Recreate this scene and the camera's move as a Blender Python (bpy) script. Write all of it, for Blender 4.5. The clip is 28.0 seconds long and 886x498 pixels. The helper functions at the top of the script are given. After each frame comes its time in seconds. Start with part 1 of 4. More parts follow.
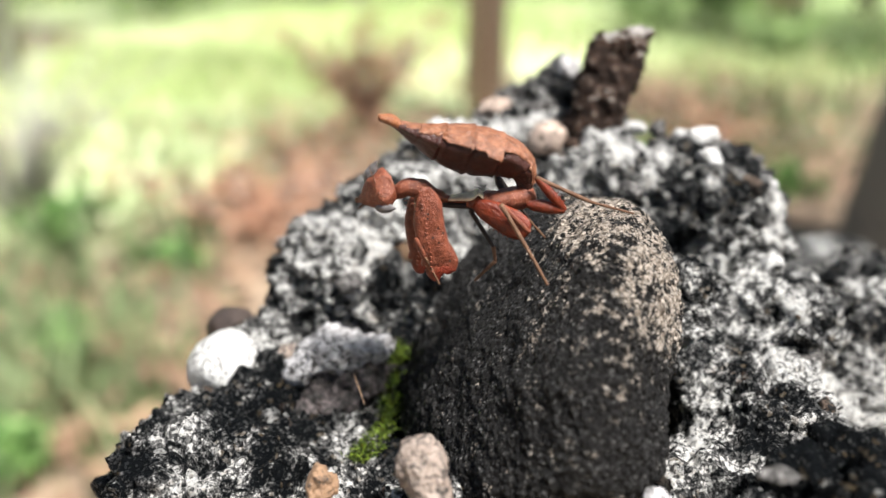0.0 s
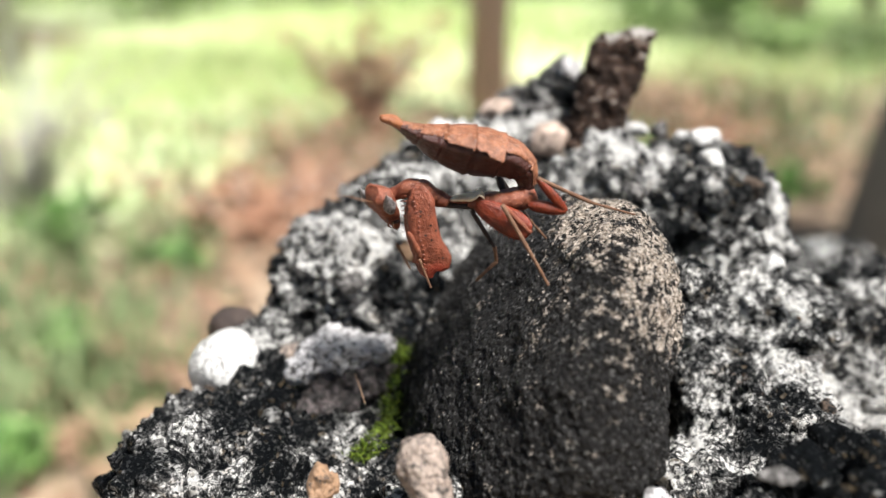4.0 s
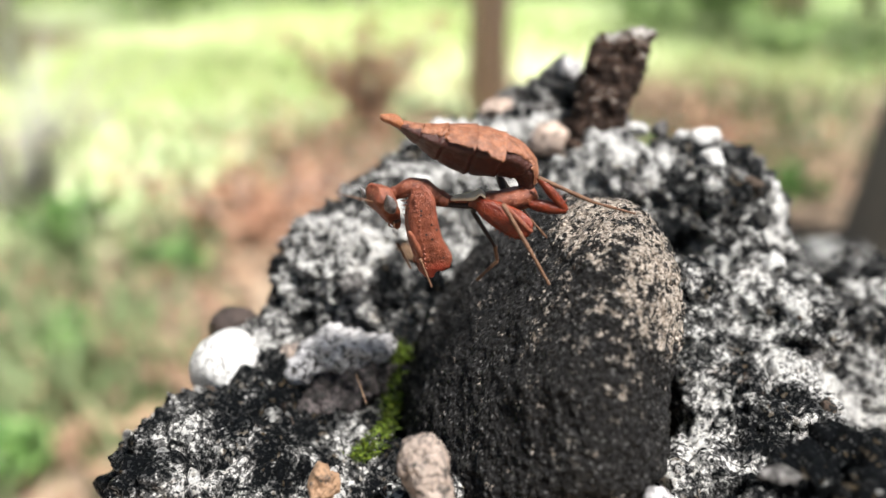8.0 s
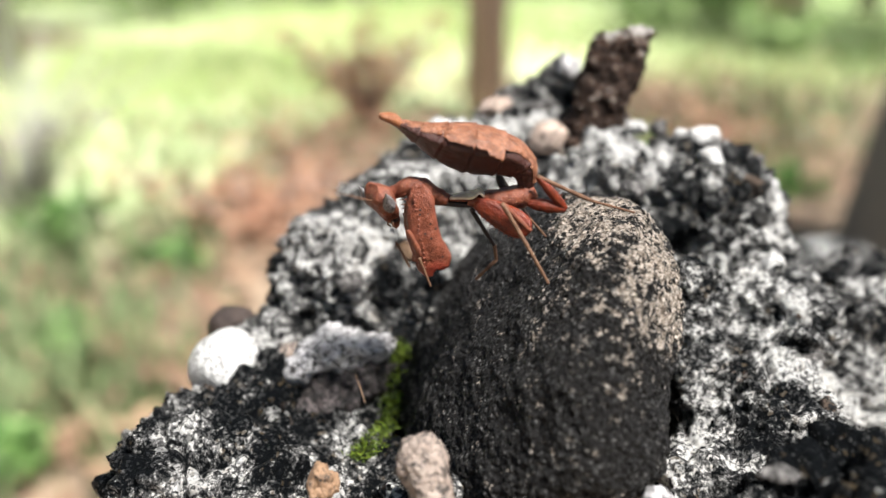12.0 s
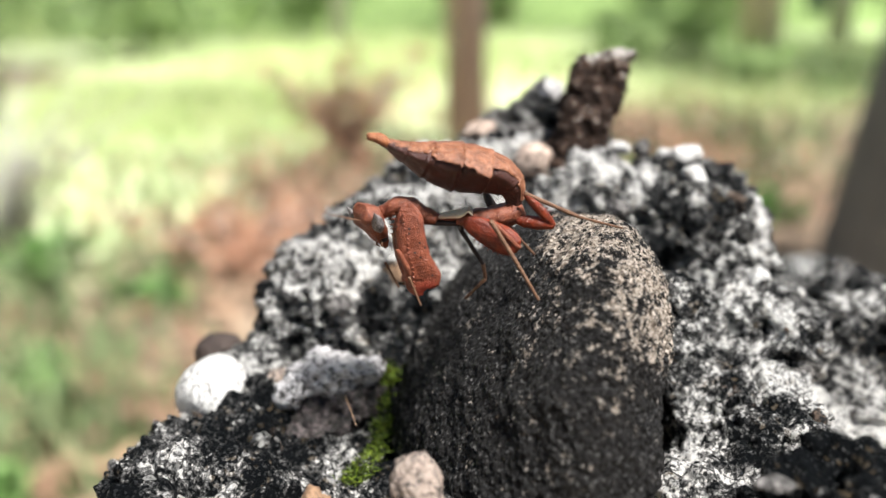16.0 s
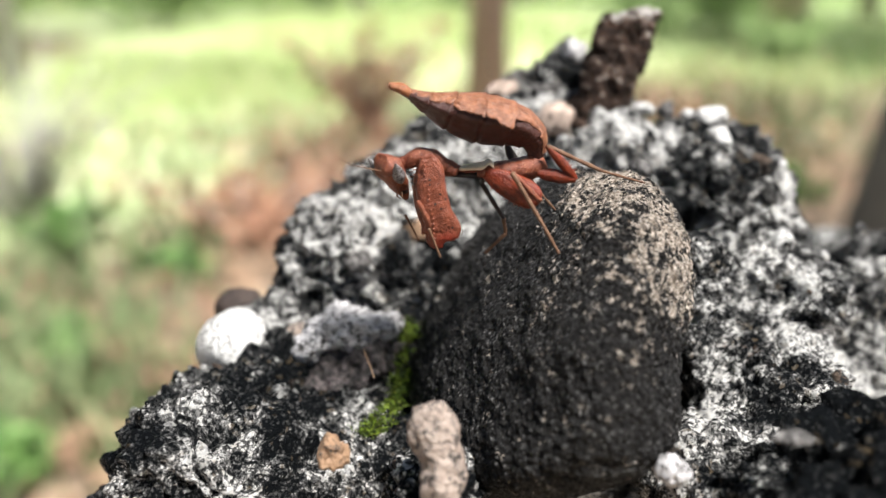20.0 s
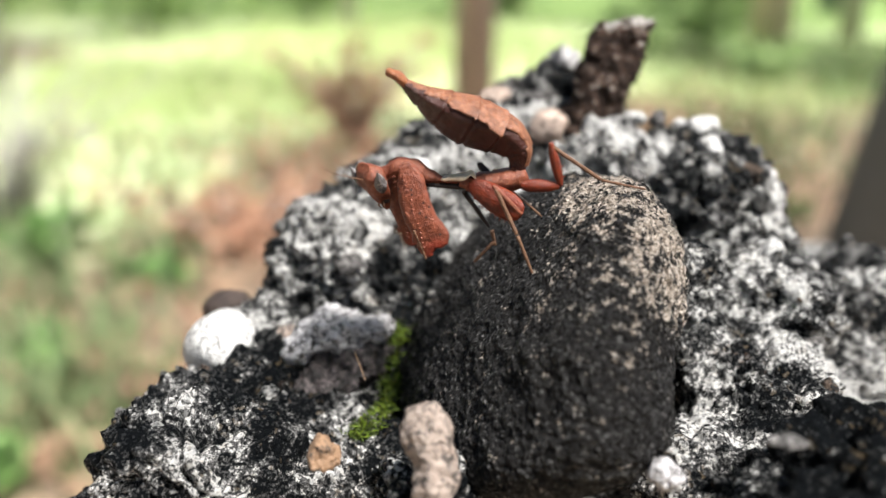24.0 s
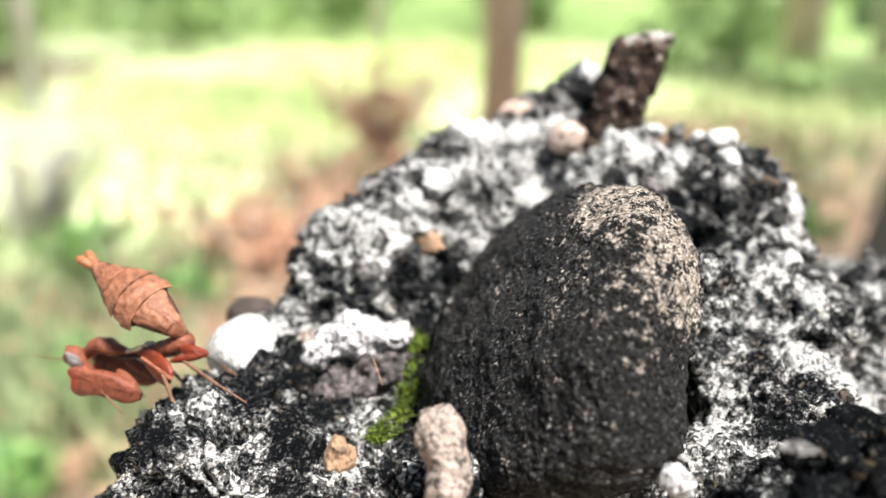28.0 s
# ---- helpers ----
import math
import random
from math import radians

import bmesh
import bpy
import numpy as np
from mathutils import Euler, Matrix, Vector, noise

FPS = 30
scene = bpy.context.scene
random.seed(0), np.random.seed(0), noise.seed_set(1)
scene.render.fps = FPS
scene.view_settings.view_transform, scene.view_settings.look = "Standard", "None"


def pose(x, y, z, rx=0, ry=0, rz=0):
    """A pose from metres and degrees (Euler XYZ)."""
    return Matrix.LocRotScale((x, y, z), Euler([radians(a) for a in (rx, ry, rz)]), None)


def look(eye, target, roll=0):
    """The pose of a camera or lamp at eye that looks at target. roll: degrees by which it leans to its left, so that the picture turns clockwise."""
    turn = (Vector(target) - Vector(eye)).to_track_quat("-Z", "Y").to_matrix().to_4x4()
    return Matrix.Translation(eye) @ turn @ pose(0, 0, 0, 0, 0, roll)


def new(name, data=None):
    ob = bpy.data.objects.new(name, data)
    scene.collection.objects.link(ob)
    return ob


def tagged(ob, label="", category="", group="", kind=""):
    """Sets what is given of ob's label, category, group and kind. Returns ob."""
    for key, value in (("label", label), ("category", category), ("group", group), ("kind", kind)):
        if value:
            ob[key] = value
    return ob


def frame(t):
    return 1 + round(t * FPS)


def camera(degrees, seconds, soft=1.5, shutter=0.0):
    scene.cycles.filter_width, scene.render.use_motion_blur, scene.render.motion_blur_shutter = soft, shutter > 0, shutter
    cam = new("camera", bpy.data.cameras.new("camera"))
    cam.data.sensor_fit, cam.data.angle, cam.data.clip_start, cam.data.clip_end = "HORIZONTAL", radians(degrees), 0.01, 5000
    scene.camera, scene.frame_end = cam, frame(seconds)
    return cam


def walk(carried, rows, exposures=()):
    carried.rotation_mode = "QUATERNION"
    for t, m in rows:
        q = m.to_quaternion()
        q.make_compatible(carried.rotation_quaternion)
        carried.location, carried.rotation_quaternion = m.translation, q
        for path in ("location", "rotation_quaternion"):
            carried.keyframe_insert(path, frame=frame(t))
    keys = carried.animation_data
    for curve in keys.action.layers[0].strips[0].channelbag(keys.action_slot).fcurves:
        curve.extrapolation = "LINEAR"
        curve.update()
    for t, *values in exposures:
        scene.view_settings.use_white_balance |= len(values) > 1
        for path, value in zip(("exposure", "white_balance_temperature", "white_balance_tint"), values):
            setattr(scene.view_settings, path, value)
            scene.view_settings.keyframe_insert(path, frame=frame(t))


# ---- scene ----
cam = camera(57.0, 28.0, soft=1.3, shutter=0.5)
# a compact camera in close-up mode: the lens is focused on the insect
cam.data.dof.use_dof = True
cam.data.dof.focus_distance = 0.0865
cam.data.dof.aperture_fstop = 12.0

PATH = [
    (0, (0.000000, 0.000000, 0.750000), (0.000000, 0.092718, 0.712539), 0.000),
    (0.5, (-0.000135, -0.000038, 0.750001), (-0.000011, 0.092674, 0.712525), 0.129),
    (1, (-0.000195, -0.000119, 0.749782), (-0.000105, 0.092658, 0.712469), 0.281),
    (1.5, (0.000009, -0.000181, 0.749985), (-0.000062, 0.092593, 0.712662), 0.171),
    (2, (0.000011, -0.000241, 0.749955), (-0.000183, 0.092534, 0.712635), 0.192),
    (2.5, (-0.000051, -0.000181, 0.749973), (-0.000274, 0.092594, 0.712652), 0.136),
    (3, (-0.000015, -0.000173, 0.749913), (-0.000156, 0.092630, 0.712663), 0.145),
    (3.5, (0.000062, -0.000243, 0.750017), (-0.000131, 0.092526, 0.712682), 0.145),
    (5.5, (-0.000012, -0.000196, 0.749925), (-0.000223, 0.092575, 0.712595), 0.086),
    (6, (0.000036, -0.000211, 0.750054), (-0.000176, 0.092539, 0.712670), 0.044),
    (6.5, (0.000083, -0.000244, 0.750002), (-0.000182, 0.092526, 0.712671), -0.008),
    (7, (0.000100, -0.000320, 0.749940), (-0.000209, 0.092469, 0.712655), 0.056),
    (7.5, (-0.000039, -0.000245, 0.749905), (-0.000312, 0.092542, 0.712616), 0.081),
    (8, (0.000011, -0.000307, 0.749859), (-0.000248, 0.092505, 0.712630), 0.050),
    (8.5, (-0.000122, -0.000207, 0.749749), (-0.000313, 0.092617, 0.712550), 0.170),
    (9, (-0.000192, -0.000148, 0.749718), (-0.000094, 0.092661, 0.712484), 0.237),
    (9.5, (-0.000076, -0.000203, 0.749784), (-0.000053, 0.092623, 0.712592), 0.159),
    (10, (-0.000132, -0.000137, 0.749878), (-0.000114, 0.092630, 0.712537), 0.227),
    (10.5, (-0.000191, -0.000173, 0.749686), (-0.000076, 0.092692, 0.712591), 0.086),
    (11, (0.000050, -0.000163, 0.750059), (-0.000041, 0.092615, 0.712746), -0.055),
    (11.5, (0.000051, -0.000210, 0.749982), (-0.000268, 0.092534, 0.712587), -0.019),
    (13.5, (-0.000590, 0.000078, 0.749272), (0.000757, 0.093181, 0.712802), 0.296),
    (14, (-0.000309, -0.000653, 0.749092), (0.000492, 0.092897, 0.713769), -0.074),
    (14.5, (-0.000249, -0.000915, 0.748919), (0.000203, 0.092840, 0.714135), -0.183),
    (15, (-0.000584, -0.000836, 0.748464), (0.000465, 0.093119, 0.714239), 0.061),
    (15.5, (-0.000719, -0.000585, 0.748448), (0.000631, 0.093295, 0.714028), 0.070),
    (16, (-0.000702, -0.000644, 0.748653), (0.001327, 0.093444, 0.714841), -0.588),
    (16.5, (-0.000684, -0.000934, 0.748418), (0.000689, 0.093261, 0.714870), -0.508),
    (17, (-0.000371, -0.001385, 0.748378), (0.000511, 0.092917, 0.715117), -0.355),
    (17.5, (-0.000274, -0.001685, 0.748118), (0.000096, 0.092737, 0.715189), -0.455),
    (18, (-0.000440, -0.001678, 0.747800), (-0.000239, 0.092560, 0.714347), 0.070),
    (18.5, (-0.001167, -0.001843, 0.745306), (-0.000374, 0.092101, 0.711044), 0.165),
    (19, (-0.000765, -0.002062, 0.745918), (-0.001146, 0.091545, 0.710740), -0.195),
    (19.5, (-0.000883, -0.001349, 0.746376), (-0.001003, 0.091725, 0.709808), -0.053),
    (20, (-0.000884, -0.001243, 0.746322), (-0.001161, 0.091813, 0.709711), -0.221),
    (20.5, (-0.000235, -0.002796, 0.745889), (-0.001003, 0.091768, 0.713375), -1.842),
    (22.5, (-0.000920, -0.003032, 0.744979), (-0.001505, 0.091393, 0.712062), 0.042),
    (23, (-0.001589, -0.001812, 0.744987), (-0.000918, 0.092193, 0.710890), 0.398),
    (23.5, (-0.001932, -0.001408, 0.744747), (-0.000078, 0.092622, 0.710763), 0.732),
    (24, (-0.002046, -0.001357, 0.744996), (-0.000267, 0.092282, 0.709947), 1.105),
    (24.5, (-0.001433, -0.002204, 0.744757), (-0.000872, 0.092108, 0.711516), 0.412),
    (25, (-0.001181, -0.002629, 0.744610), (-0.001427, 0.091880, 0.711931), 0.309),
    (25.5, (-0.001102, -0.002646, 0.744505), (-0.001562, 0.091804, 0.711658), 0.580),
    (26, (-0.001214, -0.002743, 0.744411), (-0.001423, 0.091777, 0.711765), 0.617),
    (26.5, (-0.001254, -0.002527, 0.744533), (-0.001283, 0.091994, 0.711887), 0.485),
    (27, (-0.001417, -0.002688, 0.744407), (-0.001419, 0.091820, 0.711725), 0.652),
    (27.5, (-0.001378, -0.002817, 0.744307), (-0.001408, 0.091692, 0.711627), 0.940),
    (28, (-0.000911, -0.003331, 0.744670), (-0.002468, 0.090983, 0.711468), 0.896),
]
EXPOSURES = [(0.0, 1.07), (18.0, 1.07), (19.5, 1.04), (22.5, 1.05), (26.9, 1.08), (28.0, 1.46)]
walk(cam, [(t, look(eye, target, roll)) for t, eye, target, roll in PATH], EXPOSURES)

# ---- light ----
SUN_ELEVATION, SUN_AZIMUTH = 62.0, 128.0     # high, to the right of the rock, veiled by thin haze
world = bpy.data.worlds.new("sky")
scene.world = world
world.use_nodes = True
sky = world.node_tree.nodes.new("ShaderNodeTexSky")
sky.sky_type = "NISHITA"
sky.sun_disc = False
sky.sun_elevation = radians(SUN_ELEVATION)
sky.sun_rotation = radians(SUN_AZIMUTH)
sky_shade = world.node_tree.nodes["Background"]
sky_shade.inputs["Strength"].default_value = 0.040
world.node_tree.links.new(sky.outputs[0], sky_shade.inputs["Color"])

sun = new("sun", bpy.data.lights.new("sun", "SUN"))
sun.data.energy = 5.0
sun.data.angle = radians(13)
sun.data.color = (1.0, 0.97, 0.93)
SUN_WAY = Vector((math.sin(radians(SUN_AZIMUTH)) * math.cos(radians(SUN_ELEVATION)),
                  math.cos(radians(SUN_AZIMUTH)) * math.cos(radians(SUN_ELEVATION)),
                  math.sin(radians(SUN_ELEVATION))))
sun.matrix_world = look(SUN_WAY * 20, (0, 0, 0))

# ---- small tools ----
MM = 0.001


def link(tree, a, b):
    tree.links.new(a, b)


class Mat:
    """A node material with short calls."""

    def __init__(self, name, rough=0.8):
        self.m = bpy.data.materials.new(name)
        self.m.use_nodes = True
        self.t = self.m.node_tree
        self.b = self.t.nodes["Principled BSDF"]
        self.b.inputs["Roughness"].default_value = rough
        self.co = self.t.nodes.new("ShaderNodeTexCoord").outputs["Object"]

    def node(self, kind, **ins):
        n = self.t.nodes.new(kind)
        for key, value in ins.items():
            self.put(n.inputs[key.replace("_", " ")], value)
        return n

    def put(self, socket, value):
        if isinstance(value, bpy.types.NodeSocket):
            link(self.t, value, socket)
        else:
            socket.default_value = value

    def noise(self, scale, detail=4.0, rough=0.6, vector=None, warp=0.0):
        n = self.node("ShaderNodeTexNoise", Vector=vector or self.co, Scale=scale, Detail=detail, Roughness=rough, Distortion=warp)
        return n.outputs[0]

    def cells(self, scale, kind="F1", vector=None):
        n = self.node("ShaderNodeTexVoronoi", Vector=vector or self.co, Scale=scale)
        n.feature = kind
        return n.outputs["Distance"]

    def cell_value(self, scale):
        """One random value from 0 to 1 for each grain."""
        n = self.node("ShaderNodeTexVoronoi", Vector=self.co, Scale=scale)
        part_of = self.t.nodes.new("ShaderNodeSeparateColor")
        link(self.t, n.outputs["Color"], part_of.inputs[0])
        return part_of.outputs[0]

    def math(self, op, a, b=0.0, c=0.0):
        n = self.t.nodes.new("ShaderNodeMath")
        n.operation = op
        for socket, value in zip(n.inputs, (a, b, c)):
            self.put(socket, value)
        return n.outputs[0]

    def near(self, place, inner, outer):
        """1 within inner metres of a place of the object, 0 beyond outer."""
        n = self.t.nodes.new("ShaderNodeVectorMath")
        n.operation = "DISTANCE"
        self.put(n.inputs[0], self.co)
        n.inputs[1].default_value = place
        return self.span(n.outputs["Value"], outer, inner)

    def span(self, value, low, high, to_low=0.0, to_high=1.0):
        n = self.node("ShaderNodeMapRange", Value=value)
        n.interpolation_type = "SMOOTHSTEP"
        for key, v in zip(("From Min", "From Max", "To Min", "To Max"), (low, high, to_low, to_high)):
            self.put(n.inputs[key], v)
        return n.outputs[0]

    def mix(self, factor, a, b):
        n = self.t.nodes.new("ShaderNodeMix")
        n.data_type = "RGBA"
        self.put(n.inputs["Factor"], factor)
        for key, value in (("A", a), ("B", b)):
            socket = [s for s in n.inputs if s.name == key and s.type == "RGBA"][0]
            self.put(socket, (*value, 1.0) if isinstance(value, tuple) else value)
        return [s for s in n.outputs if s.type == "RGBA"][0]

    def colour(self, value):
        self.put(self.b.inputs["Base Color"], (*value, 1.0) if isinstance(value, tuple) else value)
        return self

    def bump(self, height, distance, strength=1.0):
        n = self.node("ShaderNodeBump", Height=height, Distance=distance, Strength=strength)
        link(self.t, n.outputs[0], self.b.inputs["Normal"])
        return self

    def random(self):
        return self.t.nodes.new("ShaderNodeObjectInfo").outputs["Random"]

    def island(self):
        return self.t.nodes.new("ShaderNodeNewGeometry").outputs["Random Per Island"]


def mesh_of(name, bm, smooth=True):
    me = bpy.data.meshes.new(name)
    bm.to_mesh(me)
    bm.free()
    if smooth:
        me.polygons.foreach_set("use_smooth", [True] * len(me.polygons))
    return me


def raw_mesh(name, verts, faces, smooth=True):
    me = bpy.data.meshes.new(name)
    me.from_pydata(verts, [], faces)
    me.update()
    if smooth:
        me.polygons.foreach_set("use_smooth", [True] * len(me.polygons))
    return me


def part(name, shape, material, parent, label="", m=None):
    """Links a bmesh or a mesh as one object under a thing or a part."""
    me = shape if isinstance(shape, bpy.types.Mesh) else mesh_of(name, shape)
    if not me.materials:
        me.materials.append(material)
    ob = new(name, me)
    ob.parent = parent
    if m is not None:
        ob.matrix_basis = m
    return tagged(ob, label)


def thing(name, m, label, category, group="", kind=""):
    ob = new(name)
    ob.empty_display_size = 0.01
    ob.matrix_basis = m
    return tagged(ob, label, category, group, kind)


def hash3(i, j, k, seed):
    n = (i.astype(np.int64) * 374761393 + j.astype(np.int64) * 668265263 + k.astype(np.int64) * 2147483647 + seed * 974634777) & 0xFFFFFFFF
    n = ((n ^ (n >> 13)) * 1274126177) & 0xFFFFFFFF
    n = ((n ^ (n >> 16)) * 2246822519) & 0xFFFFFFFF
    return ((n ^ (n >> 15)) & 0xFFFFFF) / float(0xFFFFFF)


def lattice(p, size, seed=0):
    """Smooth value noise in -1..1 at points p (n x 3); size is its grain."""
    q = p / size
    b = np.floor(q).astype(np.int64)
    u = q - b
    u = u * u * u * (u * (u * 6 - 15) + 10)
    out = 0.0
    for dx in (0, 1):
        for dy in (0, 1):
            for dz in (0, 1):
                w = (u[:, 0] if dx else 1 - u[:, 0]) * (u[:, 1] if dy else 1 - u[:, 1]) * (u[:, 2] if dz else 1 - u[:, 2])
                out = out + w * hash3(b[:, 0] + dx, b[:, 1] + dy, b[:, 2] + dz, seed)
    return out * 2 - 1


def grains(p, size, seed=0):
    """Distance to the nearest of scattered points, in units of size (0 at a point)."""
    q = p / size
    b = np.floor(q).astype(np.int64)
    best = np.full(len(p), 9.0)
    for dx in (-1, 0, 1):
        for dy in (-1, 0, 1):
            for dz in (-1, 0, 1):
                c = b + (dx, dy, dz)
                s = np.stack([c[:, k] + hash3(c[:, 0], c[:, 1], c[:, 2], seed + 11 * k) for k in range(3)], 1)
                best = np.minimum(best, ((q - s) ** 2).sum(1))
    return np.sqrt(best)


def fractal(p, size, octaves, seed=0, keep=0.5):
    total, weight = 0.0, 1.0
    for n in range(octaves):
        total = total + weight * lattice(p + 17.3 * n, size / 2 ** n, seed + n)
        weight *= keep
    return total


def mesh_arrays(me):
    co = np.empty(len(me.vertices) * 3)
    no = np.empty(len(me.vertices) * 3)
    me.vertices.foreach_get("co", co)
    me.vertex_normals.foreach_get("vector", no)
    return co.reshape(-1, 3), no.reshape(-1, 3)


def pushed(me, offset):
    """Moves each vertex along its normal by offset(points)."""
    co, no = mesh_arrays(me)
    me.vertices.foreach_set("co", (co + no * offset(co)[:, None]).ravel())
    me.update()
    return me


def unit_ball(level):
    bm = bmesh.new()
    bmesh.ops.create_icosphere(bm, subdivisions=level, radius=1.0)
    return mesh_of("ball", bm)


def rounded(level, radii, power=2.0):
    """A superellipsoid about its centre."""
    me = unit_ball(level)
    co, _ = mesh_arrays(me)
    co = co / (np.abs(co) ** power).sum(1, keepdims=True) ** (1 / power) * radii
    me.vertices.foreach_set("co", co.ravel())
    me.update()
    return me


def tube(points, radii, sides, flat=1.0):
    """A tapered tube along points, as a bmesh."""
    bm = bmesh.new()
    loops = []
    for n, p in enumerate(points):
        ahead = (points[min(n + 1, len(points) - 1)] - points[max(n - 1, 0)]).normalized()
        side = ahead.cross(Vector((0, 1, 0.01))).normalized()
        other = ahead.cross(side)
        loops.append([bm.verts.new(p + (side * math.cos(6.28318 * k / sides) + other * flat * math.sin(6.28318 * k / sides)) * radii[n]) for k in range(sides)])
    for lo, hi in zip(loops, loops[1:]):
        for k in range(sides):
            bm.faces.new((lo[k], lo[(k + 1) % sides], hi[(k + 1) % sides], hi[k]))
    bm.faces.new(loops[0][::-1])
    bm.faces.new(loops[-1])
    bmesh.ops.recalc_face_normals(bm, faces=bm.faces)
    return bm


def smooth_line(points, n):
    """Catmull-Rom through tuples of any width: n + 1 rows."""
    p = np.array(points, float)
    p = np.vstack([2 * p[0] - p[1], p, 2 * p[-1] - p[-2]])
    out = []
    for s in np.linspace(0, len(points) - 1.0001, n + 1):
        k, t = int(s), s - int(s)
        a, b, c, d = p[k:k + 4]
        out.append(0.5 * (2 * b + (c - a) * t + (2 * a - 5 * b + 4 * c - d) * t * t + (3 * b - a - 3 * c + d) * t ** 3))
    return np.array(out)


# ---- materials ----
def rock_material():
    m = Mat("weathered_rock", 0.5)
    broad = m.noise(130, 5, 0.6)
    blotch = m.noise(300, 9, 0.76, warp=0.8)
    fine = m.noise(2400, 5, 0.75)
    grit, dust = m.cell_value(1900), m.cell_value(3300)
    # crust lichen, thick or thin by face; it also paints lit and shaded areas
    thick = m.math("MAXIMUM", m.math("MULTIPLY", m.near((0.044, 0.008, -0.020), 0.006, 0.024), 0.08),
                   m.math("MULTIPLY", m.near((0.002, 0.034, 0.008), 0.008, 0.034), 0.04))
    thick = m.math("MAXIMUM", thick, m.math("MULTIPLY", m.near((0.046, 0.022, 0.004), 0.002, 0.009), 0.08))
    thick = m.math("MAXIMUM", thick, m.math("MULTIPLY", m.near((0.016, 0.032, 0.012), 0.006, 0.015), 0.10))
    thick = m.math("MAXIMUM", thick, m.math("MULTIPLY", m.near((-0.012, 0.022, -0.002), 0.005, 0.013), 0.08))
    bare = m.math("MAXIMUM", m.math("MULTIPLY", m.near((0.035, 0.024, 0.007), 0.006, 0.014), 0.02),
                  m.math("MULTIPLY", m.near((-0.003, 0.019, -0.006), 0.003, 0.009), 0.11))
    thin = m.math("MAXIMUM", m.math("MAXIMUM", bare, m.math("MULTIPLY", m.near((-0.014, -0.004, -0.028), 0.010, 0.030), 0.05)),
                  m.math("MULTIPLY", m.near((0.042, -0.018, -0.020), 0.008, 0.016), 0.16))
    crust = m.math("ADD", m.math("MULTIPLY", blotch, 0.62), m.math("MULTIPLY", fine, 0.52))
    crust = m.math("ADD", crust, m.math("MULTIPLY", broad, 0.90))
    crust = m.math("ADD", crust, m.math("MULTIPLY", grit, 0.13))
    crust = m.math("ADD", crust, m.math("MULTIPLY", dust, 0.07))
    crust = m.math("SUBTRACT", m.math("ADD", crust, thick), thin)
    grey = m.mix(m.span(crust, 1.07, 1.18), (0.006, 0.007, 0.008), (0.13, 0.128, 0.126))
    pale = m.mix(dust, (0.54, 0.54, 0.54), (0.84, 0.82, 0.78))
    stone = m.mix(m.span(crust, 1.17, 1.25), grey, pale)
    brown = m.mix(m.math("MULTIPLY", m.span(m.noise(95, 3), 0.68, 0.80), m.span(grit, 0.45, 0.75)), stone, (0.16, 0.10, 0.065))
    ochre = m.math("MULTIPLY", m.span(grit, 0.90, 0.95), m.span(m.noise(180, 4), 0.48, 0.58))
    m.colour(m.mix(m.math("MULTIPLY", ochre, 0.3), brown, (0.27, 0.20, 0.12)))
    height = m.math("ADD", m.math("MULTIPLY", fine, 0.8), m.math("ADD", blotch, m.math("MULTIPLY", m.cells(1250), -0.7)))
    m.put(m.b.inputs["Specular IOR Level"], m.span(dust, 0.80, 0.95, 0.03, 0.6))
    return m.bump(height, 0.0009, 1.0).m


def cobble_material():
    m = Mat("dark_cobble", 0.5)
    fine = m.noise(3200, 4, 0.7)
    blotch = m.noise(640, 7, 0.70)
    patch = m.noise(190, 3, 0.55)
    broad = m.noise(110, 4)
    grit, dust = m.cell_value(1700), m.cell_value(4200)
    base = m.mix(broad, (0.007, 0.007, 0.0075), (0.024, 0.022, 0.021))
    # a thin tan crust on the side away from the crevice, painting it sunlit too
    side = m.math("MAXIMUM", m.near((0.018, -0.002, 0.004), 0.005, 0.011), m.near((0.020, -0.006, -0.005), 0.004, 0.012))
    side = m.math("MAXIMUM", m.math("MULTIPLY", side, 0.155), m.math("MULTIPLY", m.near((0.016, -0.012, -0.006), 0.004, 0.012), 0.06))
    crust = m.math("ADD", m.math("ADD", m.math("MULTIPLY", blotch, 0.75), m.math("MULTIPLY", grit, 0.10)), m.math("MULTIPLY", dust, 0.08))
    crust = m.math("ADD", crust, m.math("ADD", side, m.math("MULTIPLY", patch, 0.22)))
    tan = m.mix(dust, (0.20, 0.155, 0.12), (0.70, 0.61, 0.52))
    col = m.mix(m.span(crust, 0.675, 0.765), base, tan)
    col = m.mix(m.math("MULTIPLY", m.span(dust, 0.93, 0.97), 0.4), col, (0.24, 0.23, 0.22))
    m.colour(col)
    height = m.math("ADD", m.math("MULTIPLY", fine, 0.5), m.math("ADD", blotch, m.math("MULTIPLY", m.cells(1500), -0.8)))
    m.put(m.b.inputs["Specular IOR Level"], m.span(dust, 0.70, 0.95, 0.15, 0.7))
    return m.bump(height, 0.0016, 1.0).m


